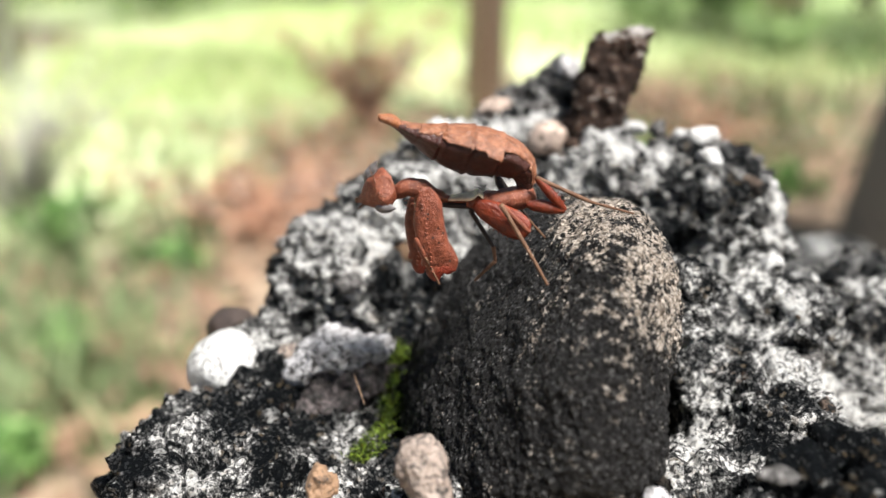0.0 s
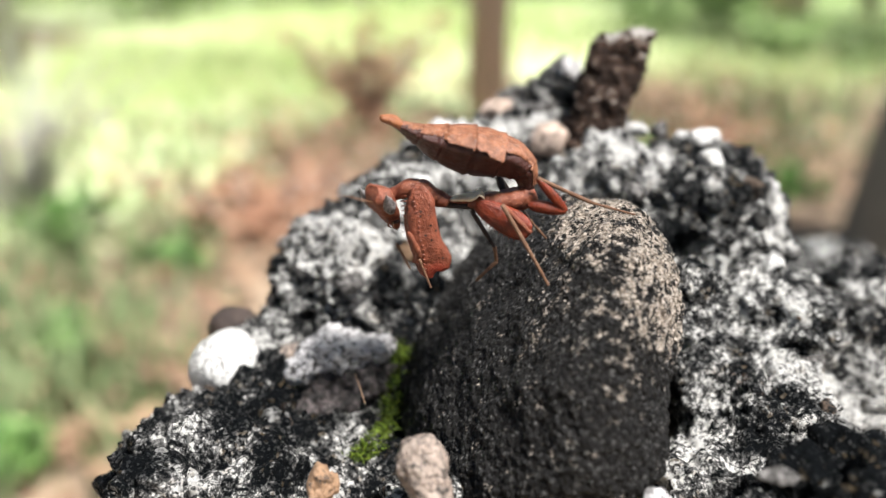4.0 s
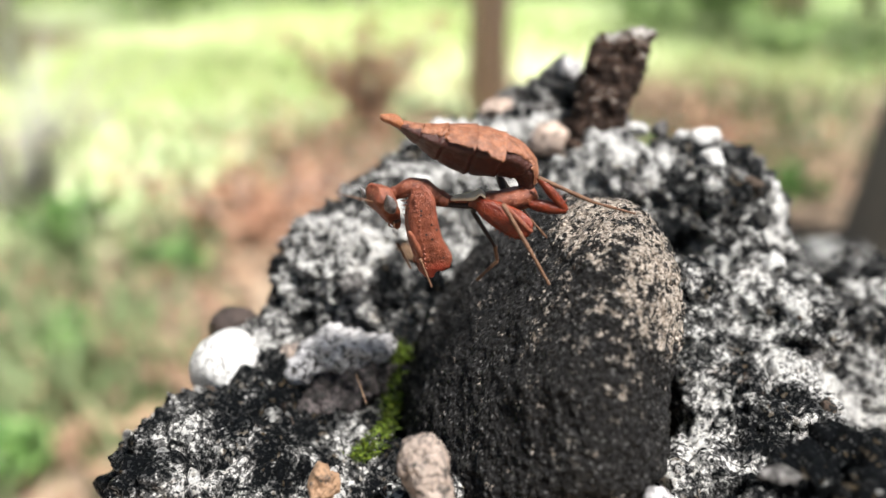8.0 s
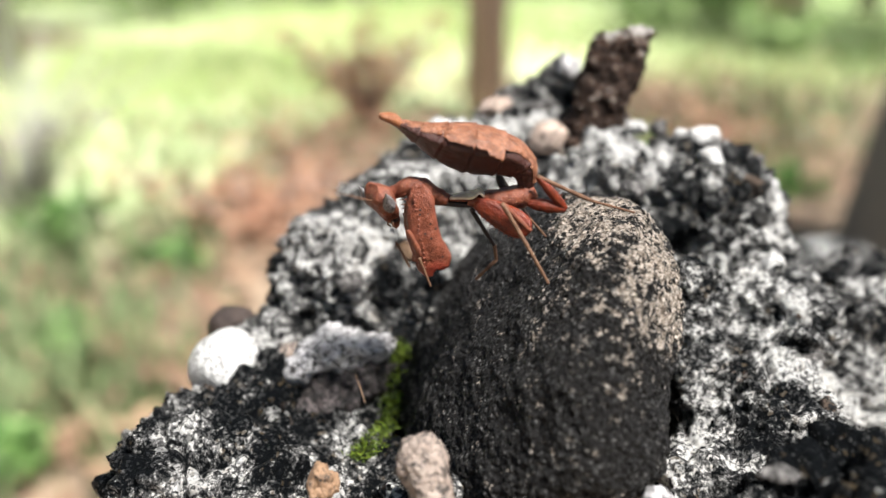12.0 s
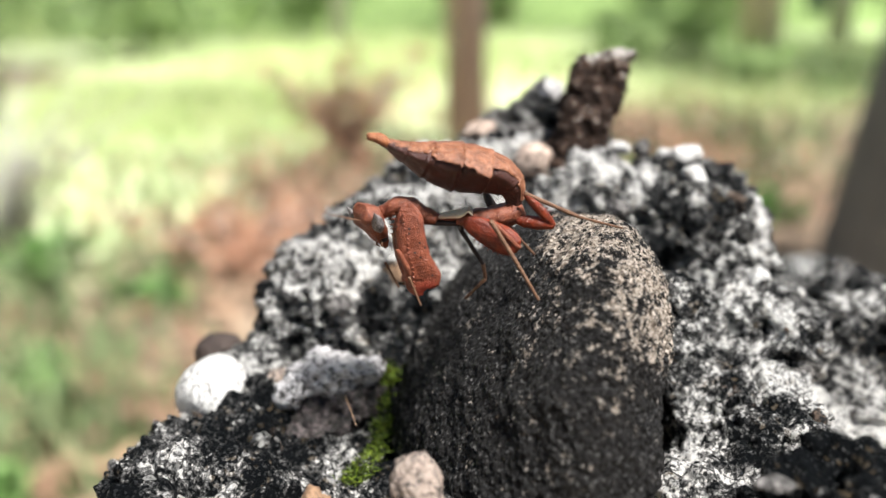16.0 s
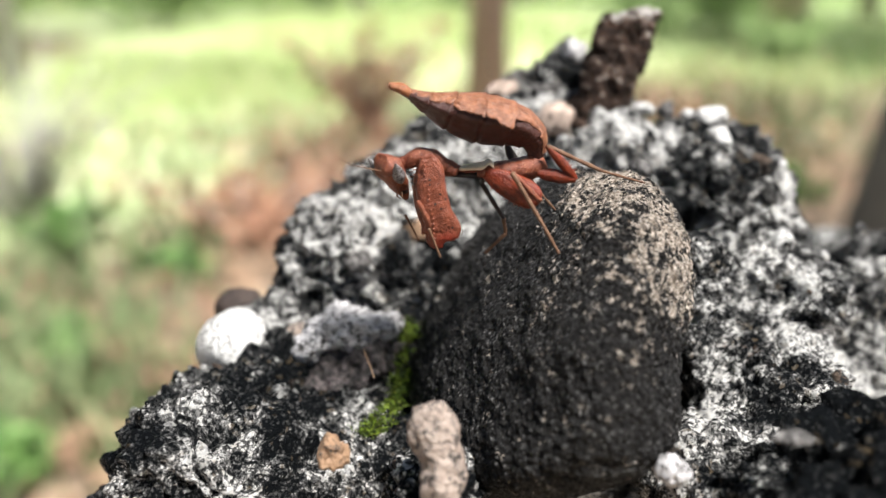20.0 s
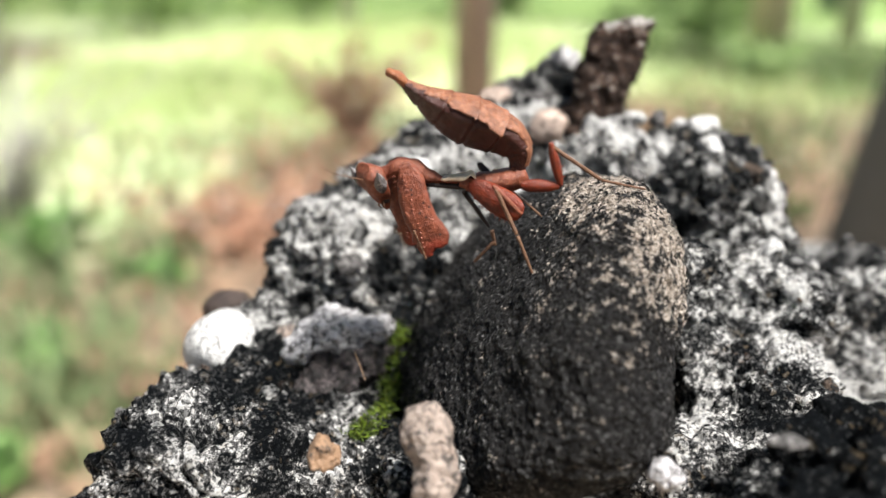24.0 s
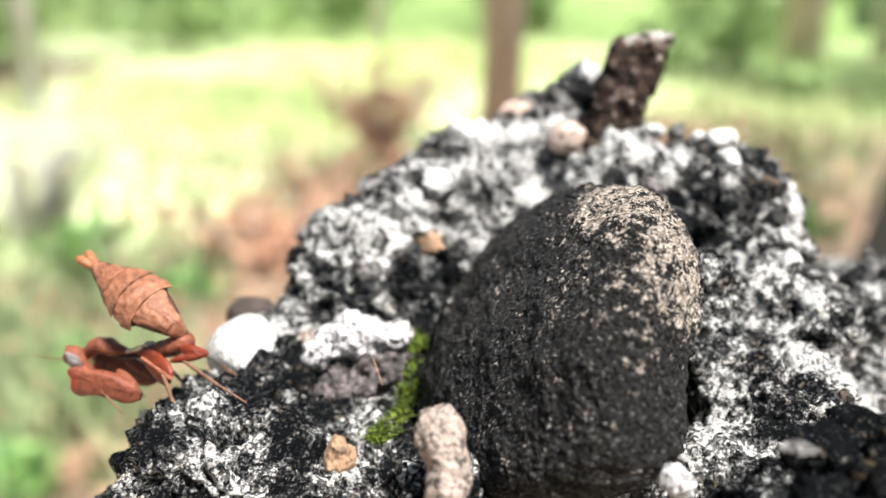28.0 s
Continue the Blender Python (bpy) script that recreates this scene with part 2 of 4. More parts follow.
def pebble_material(name, light, dark, grime=0.6, rough=0.6):
    m = Mat(name, rough)
    grit = m.cell_value(2600)
    col = m.mix(m.math("ADD", m.math("MULTIPLY", m.noise(800, 6, 0.65), 0.8), m.math("MULTIPLY", grit, 0.25)), light, dark)
    soil = m.math("ADD", m.noise(1000, 7, 0.72), m.math("MULTIPLY", grit, 0.10))
    col = m.mix(m.span(soil, grime - 0.02, grime + 0.16), col, (0.03, 0.027, 0.025))
    m.colour(col)
    return m.bump(m.math("ADD", m.noise(1300, 5, 0.7), m.math("MULTIPLY", m.cells(2000), -0.4)), 0.0005, 0.9).m


def grain_material():
    m = Mat("embedded_grain", 0.75)
    r = m.random()
    col = m.mix(m.span(r, 0.0, 0.5), (0.10, 0.095, 0.09), (0.66, 0.65, 0.63))
    col = m.mix(m.span(r, 0.90, 0.94), col, (0.26, 0.18, 0.13))
    col = m.mix(m.span(m.noise(1.3, 6, 0.75), 0.46, 0.56), col, (0.015, 0.015, 0.015))
    m.colour(col)
    return m.bump(m.noise(2.0, 5, 0.7), 0.35, 0.9).m


ROCK, COBBLE, GRAIN = rock_material(), cobble_material(), grain_material()
WHITE_STONE = pebble_material("white_quartz", (0.74, 0.73, 0.72), (0.50, 0.49, 0.47), 0.57)
PINK_STONE = pebble_material("pinkish_stone", (0.66, 0.53, 0.46), (0.40, 0.28, 0.21), 0.56)
TAN_STONE = pebble_material("tan_stone", (0.42, 0.26, 0.15), (0.22, 0.13, 0.08), 0.56)
BUFF_STONE = pebble_material("buff_stone", (0.52, 0.44, 0.38), (0.20, 0.13, 0.10), 0.54)
LIGHT_STONE = pebble_material("whitish_quartz", (0.78, 0.77, 0.78), (0.38, 0.35, 0.35), 0.53)
GREY_STONE = pebble_material("grey_quartz", (0.36, 0.34, 0.33), (0.06, 0.054, 0.05), 0.46)
def stub_material():
    m = Mat("rusty_stub", 0.7)
    grit, dust = m.cell_value(1700), m.cell_value(3000)
    base = m.mix(m.noise(500, 6, 0.7), (0.006, 0.005, 0.005), (0.036, 0.020, 0.013))
    # pale ring at the top: sunlight on the rim put into the colour
    crust = m.math("ADD", m.math("ADD", m.math("MULTIPLY", m.noise(620, 9, 0.8), 0.9), m.math("MULTIPLY", m.near((0.0029, 0, 0.0202), 0.0055, 0.0076), 0.16)), m.math("ADD", m.math("MULTIPLY", grit, 0.09), m.math("MULTIPLY", dust, 0.10)))
    col = m.mix(m.span(crust, 0.59, 0.64), base, (0.11, 0.055, 0.032))
    col = m.mix(m.span(crust, 0.645, 0.685), col, (0.50, 0.47, 0.44))
    m.colour(col)
    m.b.inputs["Specular IOR Level"].default_value = 0.15
    return m.bump(m.math("ADD", m.noise(1300, 5, 0.7), m.math("MULTIPLY", m.cells(1000), -0.6)), 0.0009, 1.0).m


STUB_STONE = stub_material()
CRUST_STONE = pebble_material("brown_crust", (0.24, 0.20, 0.20), (0.035, 0.021, 0.019), 0.45)
DARK_STONE = pebble_material("brown_stone", (0.07, 0.045, 0.035), (0.03, 0.022, 0.02), 0.7)

# ---- the rock: a knobbly conglomerate boulder, its top seen from close by ----
CAMERA_HEIGHT, TILT = 0.75, -22.0
ROCK_POSE = Matrix.Translation((0, 0, CAMERA_HEIGHT)) @ pose(0, 0, 0, TILT) @ Matrix.Translation((0, 0.09, 0))
boulder = thing("boulder", ROCK_POSE, "weathered grey conglomerate boulder crusted with black and white lichen", "rock")

LUMPS = []


def lump(x, y, z, a, b, c, roll=0.0, power=2.0):
    """A swelling of the rock: centre and half axes in millimetres of the tilted rock."""
    LUMPS.append((x, y, z, a, b, c, roll, power))


lump(17.1, 50.0, 9.8, 16.5, 18.0, 18.9, 0, 2.0)  # upper ridge
lump(3.3, 42.0, 9.2, 11.9, 15.0, 11.4, 0, 2.0)  # ridge step
lump(-7.2, 34.0, 3.5, 9.4, 14.0, 10.7, 0, 2.0)  # ridge flank
lump(-15.9, 28.0, -4.0, 8.8, 12.0, 9.2, 0, 2.0)  # outer flank
lump(37.0, 34.0, 3.5, 14.8, 16.0, 13.9, 0, 2.0)  # right shoulder
lump(42.4, 22.0, -10.8, 10.1, 14.0, 10.1, 0, 2.0)  # lichen knob
lump(64.6, 35.0, -10.3, 12.1, 16.0, 10.4, 0, 2.0)  # far right lump
lump(38.9, 13.0, -22.0, 11.8, 16.0, 10.0, 0, 2.0)  # lower right face
lump(29.0, -0.0, -27.4, 9.3, 13.0, 7.5, 0, 2.0)  # foot of the face
lump(40.8, -15.0, -25.7, 13.8, 10.0, 9.6, 0, 2.0)  # foreground hump
lump(-28.3, 6.0, -26.0, 11.2, 15.0, 7.4, 0, 2.0)  # left shelf
lump(-25.0, 12.0, -34.5, 19.1, 20.0, 12.7, 0, 2.0)  # left foot
lump(-24.4, 22.0, -16.2, 6.6, 9.0, 7.4, 0, 2.0)  # shelf neck
lump(-10.2, 12.0, -28.9, 9.2, 12.0, 7.8, 0, 2.0)  # crevice floor
lump(-2.6, -6.0, -28.4, 6.4, 10.0, 5.8, 0, 2.0)  # front step
lump(-19.7, 18.0, -22.0, 9.7, 12.0, 7.1, 0, 2.0)  # saddle
lump(-26.6, 12.5, -22.0, 7.9, 11.0, 6.6, 0, 2.0)  # under white pebble
lump(23.1, 31.0, 10.8, 8.0, 8.0, 5.9, 0, 2.0)  # stub foot
lump(19.1, 47.0, 22.9, 5.9, 8.0, 7.6, 0, 2.0)  # peak
lump(30.0, 14.0, -9.5, 6.5, 9.0, 9.5, 0, 2.0)  # ledge beside the cobble
lump(10.0, 35.0, -22.4, 28.6, 24.0, 31.2, 0, 2.0)  # core
lump(54.6, 38.0, -31.8, 26.6, 24.0, 26.6, 0, 2.0)  # right core


def rock_field(p, lumps=LUMPS, soft=1.6):
    """Signed distance, roughly, to the swellings joined softly (millimetres)."""
    total = np.zeros(len(p), np.float32)
    for x, y, z, a, b, c, roll, power in lumps:
        q = p - np.array((x, y, z), np.float32)
        s, k = math.sin(radians(roll)), math.cos(radians(roll))
        qx, qz = q[:, 0] * k + q[:, 2] * s, q[:, 2] * k - q[:, 0] * s
        r = np.sqrt((qx / a) ** 2 + (q[:, 1] / b) ** 2 + (qz / c) ** 2)
        total += np.exp(np.clip(-(r - 1) * min(a, b, c) / soft, -30, 30))
    return 0.75 * soft - soft * np.log(total + 1e-12)


def skinned(field, low, high, step):
    """The surface field = 0 in a box, as vertices and quads (one vertex in each cell that the surface cuts)."""
    axes = [np.arange(a, b, step, dtype=np.float32) for a, b in zip(low, high)]
    n = [len(a) for a in axes]
    f = np.empty(n, np.float32)
    yy, zz = np.meshgrid(axes[1], axes[2], indexing="ij")
    for i, x in enumerate(axes[0]):
        f[i] = field(np.stack([np.full(yy.size, x, np.float32), yy.ravel(), zz.ravel()], 1)).reshape(n[1:])
    inside = f < 0
    place = np.zeros((n[0] - 1, n[1] - 1, n[2] - 1, 3), np.float32)
    count = np.zeros(place.shape[:3], np.int32)
    corner = [(i, j, k) for i in (0, 1) for j in (0, 1) for k in (0, 1)]

    def cut(block, c):
        return block[c[0]:n[0] - 1 + c[0], c[1]:n[1] - 1 + c[1], c[2]:n[2] - 1 + c[2]]

    for c in corner:
        for axis in range(3):
            if c[axis]:
                continue
            d = tuple(v + (n_ == axis) for n_, v in enumerate(c))
            fa, fb = cut(f, c), cut(f, d)
            hit = cut(inside, c) != cut(inside, d)
            t = fa[hit] / (fa[hit] - fb[hit])
            spot = np.tile(np.array(c, np.float32), (len(t), 1))
            spot[:, axis] += t
            place[hit] += spot
            count[hit] += 1
    used = count > 0
    number = np.full(count.shape, -1, np.int64)
    number[used] = np.arange(used.sum())
    cell = np.argwhere(used)
    verts = (cell + place[used] / count[used][:, None]) * step + np.array(low, np.float32)
    faces = []
    for axis in range(3):
        u, v = (axis + 1) % 3, (axis + 2) % 3
        a = np.moveaxis(inside, (axis, u, v), (0, 1, 2))
        num = np.moveaxis(number, (axis, u, v), (0, 1, 2))
        edge = a[:-1, 1:-1, 1:-1] != a[1:, 1:-1, 1:-1]
        i, j, k = np.nonzero(edge)
        quad = np.stack([num[i, j, k], num[i, j + 1, k], num[i, j + 1, k + 1], num[i, j, k + 1]], 1)
        flip = ~a[:-1, 1:-1, 1:-1][edge]
        quad[flip] = quad[flip][:, ::-1]
        faces.append(quad)
    return verts, np.concatenate(faces)


def rock_relief(p):
    """Knobs, pits and crust on the rock, in millimetres."""
    knob = 0.55 - grains(p + 1.6 * np.stack([lattice(p, 4.0, 5), lattice(p, 4.0, 6), lattice(p, 4.0, 7)], 1), 4.2, 3)
    small = 0.55 - grains(p, 1.5, 8)
    ridge = 0.5 - np.abs(fractal(p + 2.0, 7.0, 3, 30))
    mid = 0.55 - grains(p + 0.6 * lattice(p, 2.0, 12)[:, None], 2.4, 13)
    crack = np.exp(-(fractal(p + 31.0, 12.0, 3, 50) / 0.09) ** 2)
    return -1.2 * crack + 1.9 * knob + 1.5 * fractal(p, 9.0, 4, 20, 0.6) + 1.5 * ridge + 1.1 * mid + 1.0 * small + 0.60 * (0.55 - grains(p, 0.85, 9)) + 0.35 * fractal(p, 0.9, 2, 40)


def build_rock():
    verts, faces = skinned(rock_field, (-62, -32, -52), (86, 66, 34), 0.40)
    me = raw_mesh("rock_mass", verts.tolist(), faces.tolist())
    pushed(me, rock_relief)
    co, no = mesh_arrays(me)
    me.vertices.foreach_set("co", (co * MM).ravel())
    me.update()
    return me, co, no


rock_mesh, rock_points, rock_normals = build_rock()
rock_mass = part("rock_mass", rock_mesh, ROCK, boulder)


def chip(me, radii, seed, rough):
    """Breaks flat faces off a stone."""
    rng = np.random.default_rng(seed)
    co, _ = mesh_arrays(me)
    for _ in range(7):
        way = rng.normal(size=3)
        way /= np.linalg.norm(way)
        reach = np.linalg.norm(way * radii) * rng.uniform(0.80 - 0.4 * rough, 0.95)
        over = co @ way - reach
        co -= np.where(over > 0, over * 0.85, 0)[:, None] * way
    me.vertices.foreach_set("co", co.ravel())
    me.update()


def pebble(name, x, y, z, a, b, c, roll, power, rough, material, label, level=4):
    """A stone set in the rock, in millimetres of the tilted rock."""
    me = rounded(level, (a, b, c), power)
    seed = int(abs(x * 13 + z * 7)) + 1
    size = min(a, c)
    pushed(me, lambda p: rough * size * 1.1 * lattice(p + seed, size * 1.25, seed + 4))
    pushed(me, lambda p: rough * size * (0.5 * fractal(p + seed, size * 0.9, 3, seed) + 0.22 * fractal(p, size * 0.3, 3, seed + 9) + 0.12 * (0.5 - grains(p, size * 0.28, seed))))
    chip(me, (a, b, c), seed, rough)
    me.transform(Matrix.Diagonal((MM, MM, MM, 1)))
    m = pose(x * MM, y * MM, z * MM, 0, -roll, 0)
    return part(name, me, material, boulder, label, m)


pebble("quartz_pebble", -28.4, 17.0, -15.6, 4.4, 4.5, 5.2, -8, 2.2, 0.12, WHITE_STONE, "smooth white quartz pebble set in the rock", 4)
pebble("brown_pebble", -30.7, 28.0, -11.2, 3.6, 3.5, 3.1, 10, 2.2, 0.12, DARK_STONE, "dark reddish brown pebble", 4)


def crag(name, lumps, relief, material, label, step=0.22, soft=0.7):
    """A rough stone grown from a few swellings (rows as for lump), broken and pitted."""
    lumps = [(*row, 2.0) for row in lumps]
    reach = [(min(r[k] - 1.5 * r[k + 3] for r in lumps) - 1, max(r[k] + 1.5 * r[k + 3] for r in lumps) + 1) for k in range(3)]
    verts, faces = skinned(lambda p: rock_field(p, lumps, soft), [r[0] for r in reach], [r[1] for r in reach], step)
    me = raw_mesh(name, verts.tolist(), faces.tolist())
    seed = int(abs(lumps[0][0] * 7)) + 3
    pushed(me, lambda p: relief * (0.9 * (0.5 - np.abs(fractal(p, 3.4, 3, seed))) + 0.7 * (0.5 - grains(p, 2.1, seed + 2)) + 0.45 * fractal(p, 1.2, 3, seed + 4) + 0.3 * (0.5 - grains(p, 0.7, seed + 6))))
    me.transform(Matrix.Diagonal((MM, MM, MM, 1)))
    return part(name, me, material, boulder, label)


crag("quartz_chunk", ((-13.8, 14.5, -12.9, 4.3, 5.4, 3.3, -22), (-9.0, 15.0, -12.8, 3.2, 5.0, 2.4, 8), (-17.6, 14.0, -15.0, 3.8, 5.0, 2.4, 38)), 0.85, LIGHT_STONE,
     "angular slab of whitish quartz set in the rock")
crag("brown_chunk", ((-13.3, 16.5, -17.0, 6.2, 5.2, 3.6, 0), (-9.6, 17.0, -16.2, 3.4, 5.0, 3.2, 0), (-15.0, 14.5, -19.8, 5.2, 5.4, 3.0, 0)), 1.3, CRUST_STONE,
     "crusty dark reddish brown stone under the quartz")
crag("buff_pebble", ((-2.0, -13.6, -20.0, 2.9, 3.2, 3.1, 0), (-1.2, -14.0, -24.8, 2.5, 3.2, 4.2, -10)), 0.45, BUFF_STONE, "upright knobbly buff pebble with a pale face")
pebble("tan_pebble", -12.2, -10.0, -23.1, 1.5, 1.8, 1.7, 20, 2.2, 0.6, TAN_STONE, "small tan pebble", 4)
pebble("pink_pebble", 15.5, 30.5, 16.2, 3.1, 3.0, 2.4, -25, 2.5, 0.3, PINK_STONE, "pinkish pebble, bright on top", 4)
pebble("ridge_pebble", -0.7, 33.5, 17.5, 2.6, 2.5, 2.5, 0, 2.2, 0.2, WHITE_STONE, "round white pebble on the ridge", 4)
pebble("ridge_pebble", -3.9, 24.1, 8.1, 2.2, 2.3, 2.3, 0, 2.3, 0.2, WHITE_STONE, "rough whitish pebble on the ridge", 4)
pebble("tan_pebble", -4.0, 24.3, -0.2, 2.9, 2.0, 1.4, -12, 2.6, 0.5, TAN_STONE, "rusty orange-brown stone in a crevice", 4)
pebble("quartz_pebble", 8.0, 42.0, 22.4, 2.6, 2.5, 1.8, 10, 2.6, 0.4, PINK_STONE, "pale pinkish pebble on the ridge", 4)
pebble("quartz_pebble", 37.3, 25.0, 12.8, 2.1, 2.0, 1.5, -15, 3.0, 0.45, WHITE_STONE, "flat white quartz pebble", 4)
pebble("quartz_pebble", 36.9, 29.0, 16.2, 2.9, 2.5, 1.3, 8, 3.0, 0.45, WHITE_STONE, "flat white quartz pebble", 4)
pebble("quartz_pebble", 43.1, 17.0, -2.4, 1.5, 2.0, 1.9, 0, 2.2, 0.12, WHITE_STONE, "small rounded white pebble", 4)
pebble("quartz_pebble", 47.6, 29.0, 8.5, 1.2, 2.0, 2.5, 15, 2.2, 0.2, WHITE_STONE, "pale stone edge stained yellow", 4)
pebble("quartz_pebble", 20.0, 44.0, 29.6, 2.8, 2.5, 2.2, -30, 3.0, 0.5, LIGHT_STONE, "white pebble on the ridge", 4)
pebble("quartz_pebble", 15.6, 38.0, 21.8, 3.0, 2.5, 1.6, 0, 2.3, 0.25, GREY_STONE, "grey quartz pebble", 4)
pebble("quartz_pebble", 19.9, -14.4, -23.7, 1.5, 2.0, 1.4, 0, 2.6, 0.4, LIGHT_STONE, "small whitish stone", 4)
pebble("buff_pebble", 20.1, -7.5, -21.6, 1.0, 2.0, 1.1, 0, 2.6, 0.4, BUFF_STONE, "small pinkish stone", 4)
pebble("tan_pebble", 28.9, -19.6, -19.4, 1.9, 2.0, 0.4, 0, 3.0, 0.6, GREY_STONE, "flat grey-brown stone", 4)
pebble("buff_pebble", -12.4, 19.0, -4.3, 2.0, 2.0, 1.5, 20, 2.5, 0.5, GREY_STONE, "pale quartz knob", 4)
pebble("tan_pebble", -7.6, 27.0, 0.1, 2.4, 2.0, 1.3, -10, 2.4, 0.25, TAN_STONE, "rusty tan stone", 4)
pebble("quartz_pebble", -20.9, 18.0, -13.8, 1.9, 2.0, 1.3, 20, 2.4, 0.2, BUFF_STONE, "pale buff stone", 4)
pebble("quartz_pebble", 32.5, 33.0, 18.0, 1.2, 2.0, 1.7, 0, 2.6, 0.3, GREY_STONE, "small pointed grey stone", 4)
pebble("quartz_pebble", 28.9, 34.0, 18.3, 2.1, 2.0, 1.2, 0, 2.4, 0.2, WHITE_STONE, "small white stone", 4)
pebble("pink_pebble", 25.5, 19.5, 7.8, 1.8, 2.0, 1.3, -30, 3.0, 0.5, GREY_STONE, "pale pinkish stone", 4)
pebble("quartz_pebble", 43.1, 11.0, -13.9, 4.2, 2.0, 1.4, 12, 2.6, 0.35, GREY_STONE, "pale crusted ledge", 4)

# the large dark cobble on which the insect stands
def build_cobble():
    me = rounded(8, (11.0, 26.4, 20.4), 2.15)
    seat = pose(10.2, 6.8, -11.4, 9.6, 35.2, 13.6)
    me.transform(seat)
    co, _ = mesh_arrays(me)
    # worn flat on the side that slopes to the crevice, with a rounded ridge beside it
    for way, reach, keep in (((-0.80, -0.42, 0.43), 4.5, 0.25), ((0.55, -0.80, 0.22), 15.5, 0.5)):
        way = np.array(way) / np.linalg.norm(way)
        over = np.clip((co - np.array((10.2, 6.8, -11.4))) @ way - reach, 0, None)
        co -= (over * over / (over + 4.0) * (1 - keep))[:, None] * way
    # a broad foot sunk in the rock
    low = np.clip(-13.0 - co[:, 2], 0, None)
    co[:, 0] += np.interp(co[:, 0], (-2.0, 16.0), (0.0, 0.45)) * low
    me.vertices.foreach_set("co", co.ravel())
    me.update()
    pushed(me, lambda p: 0.6 * fractal(p, 11.0, 2, 61) + 0.24 * fractal(p, 2.4, 4, 64, 0.62)
           + np.interp(p @ np.array((0.80, 0.42, -0.43)), (2.0, 12.0), (0.35, 1.0)) * (0.50 * (0.5 - grains(p, 2.3, 66)) + 0.45 * (0.5 - grains(p + 0.3 * lattice(p, 0.9, 68)[:, None], 0.95, 67)))
           + 0.16 * (0.5 - grains(p, 0.5, 69)))
    me.transform(Matrix.Diagonal((MM, MM, MM, 1)))
    return part("cobble", me, COBBLE, boulder, "large dark rounded cobble with tan specks")


cobble = build_cobble()


# the upright stub of stone on the ridge: a rough four-sided stump with a broken top
def build_stub():
    bm = bmesh.new()
    rings, n = 64, 72
    loops = []
    for r in range(rings + 1):
        t = r / rings
        wide, deep = 4.4 - 0.4 * t + 0.45 * max(0, t - 0.8) / 0.2, 4.4 - 1.6 * t
        loop = []
        for k in range(n):
            a = 2 * math.pi * k / n
            c, s = math.cos(a), math.sin(a)
            w = 1 / (abs(c) ** 4 + abs(s) ** 4) ** 0.25
            loop.append(bm.verts.new((wide * w * c - 4.7 + 7.6 * t, deep * w * s, -9 + 25.2 * t + 0.5 * c * t)))
        loops.append(loop)
    for lo, hi in zip(loops, loops[1:]):
        for k in range(n):
            bm.faces.new((lo[k], lo[(k + 1) % n], hi[(k + 1) % n], hi[k]))
    top = bmesh.ops.extrude_face_region(bm, geom=[bm.faces.new(loops[-1])])
    bmesh.ops.scale(bm, vec=(0.6, 0.6, 1), space=Matrix.Translation((-2.9, 0, -16.2)), verts=[v for v in top["geom"] if isinstance(v, bmesh.types.BMVert)])
    bmesh.ops.triangulate(bm, faces=bm.faces)
    me = mesh_of("stub", bm)
    pushed(me, lambda p: 1.0 * fractal(p, 3.0, 4, 81, 0.65) + 0.7 * (0.5 - grains(p, 1.7, 83)) + 0.4 * (0.5 - grains(p, 0.7, 84)))
    me.transform(Matrix.Diagonal((MM, MM, MM, 1)))
    return me


part("stub", build_stub(), STUB_STONE, boulder, "upright dark rusty stub of stone with a broken rim painted pale as if sunlit", pose(24.0 * MM, 32.5 * MM, 16.0 * MM))

# a pale fibre and a dry stem caught on the stone
def thread(name, points, radius, material, label):
    line = smooth_line(points, 16)
    part(name, tube([Vector(p) * MM for p in line], [radius * MM] * 17, 6), material, boulder, label)


# small grains of the conglomerate, set in the surface
def scatter_grains(count):
    rng = np.random.default_rng(5)
    ball = [rounded(3, (1.0, 0.85, 0.75), 2.6) for _ in range(4)]
    for n, me in enumerate(ball):
        pushed(me, lambda p: 0.30 * fractal(p + 9 * n, 0.8, 3, 90 + n))
        me.materials.append(GRAIN)
    front = np.nonzero((rock_normals[:, 1] < 0.35) & (rock_points[:, 2] > -36) & (rock_normals[:, 2] > -0.5))[0]
    for i in rng.choice(front, count, replace=False):
        size = float(0.35 + 1.3 * rng.random() ** 2.5)
        m = Matrix.LocRotScale(Vector(rock_points[i] - 0.45 * size * rock_normals[i]) * MM, Euler(rng.random(3) * 6.28), Vector((size * MM,) * 3))
        part("grain", ball[int(rng.integers(4))], GRAIN, boulder, m=m)


scatter_grains(260)
thread("fibre", ((2.12, -7.98, -5.54), (2.67, -8.01, -4.66), (2.47, -7.05, -3.84), (3.43, -6.08, -2.85)), 0.014, GREY_STONE, "thin pale fibre stuck to the cobble")
thread("dry_stem", ((-10.56, 6.78, -14.87), (-9.68, 4.78, -16.41), (-8.95, 2.79, -17.68)), 0.07, TAN_STONE, "thin dry brown stem in the crevice")


# the boulder's body down to the ground
def build_body():
    me = rounded(5, (0.13, 0.13, 0.37), 2.3)
    pushed(me, lambda p: 0.015 * fractal(p, 0.10, 4, 101) + 0.012 * (0.5 - grains(p, 0.05, 103)))
    return part("rock_body", me, ROCK, boulder, "", ROCK_POSE.inverted() @ pose(0.075, 0.17, 0.32))


build_body()


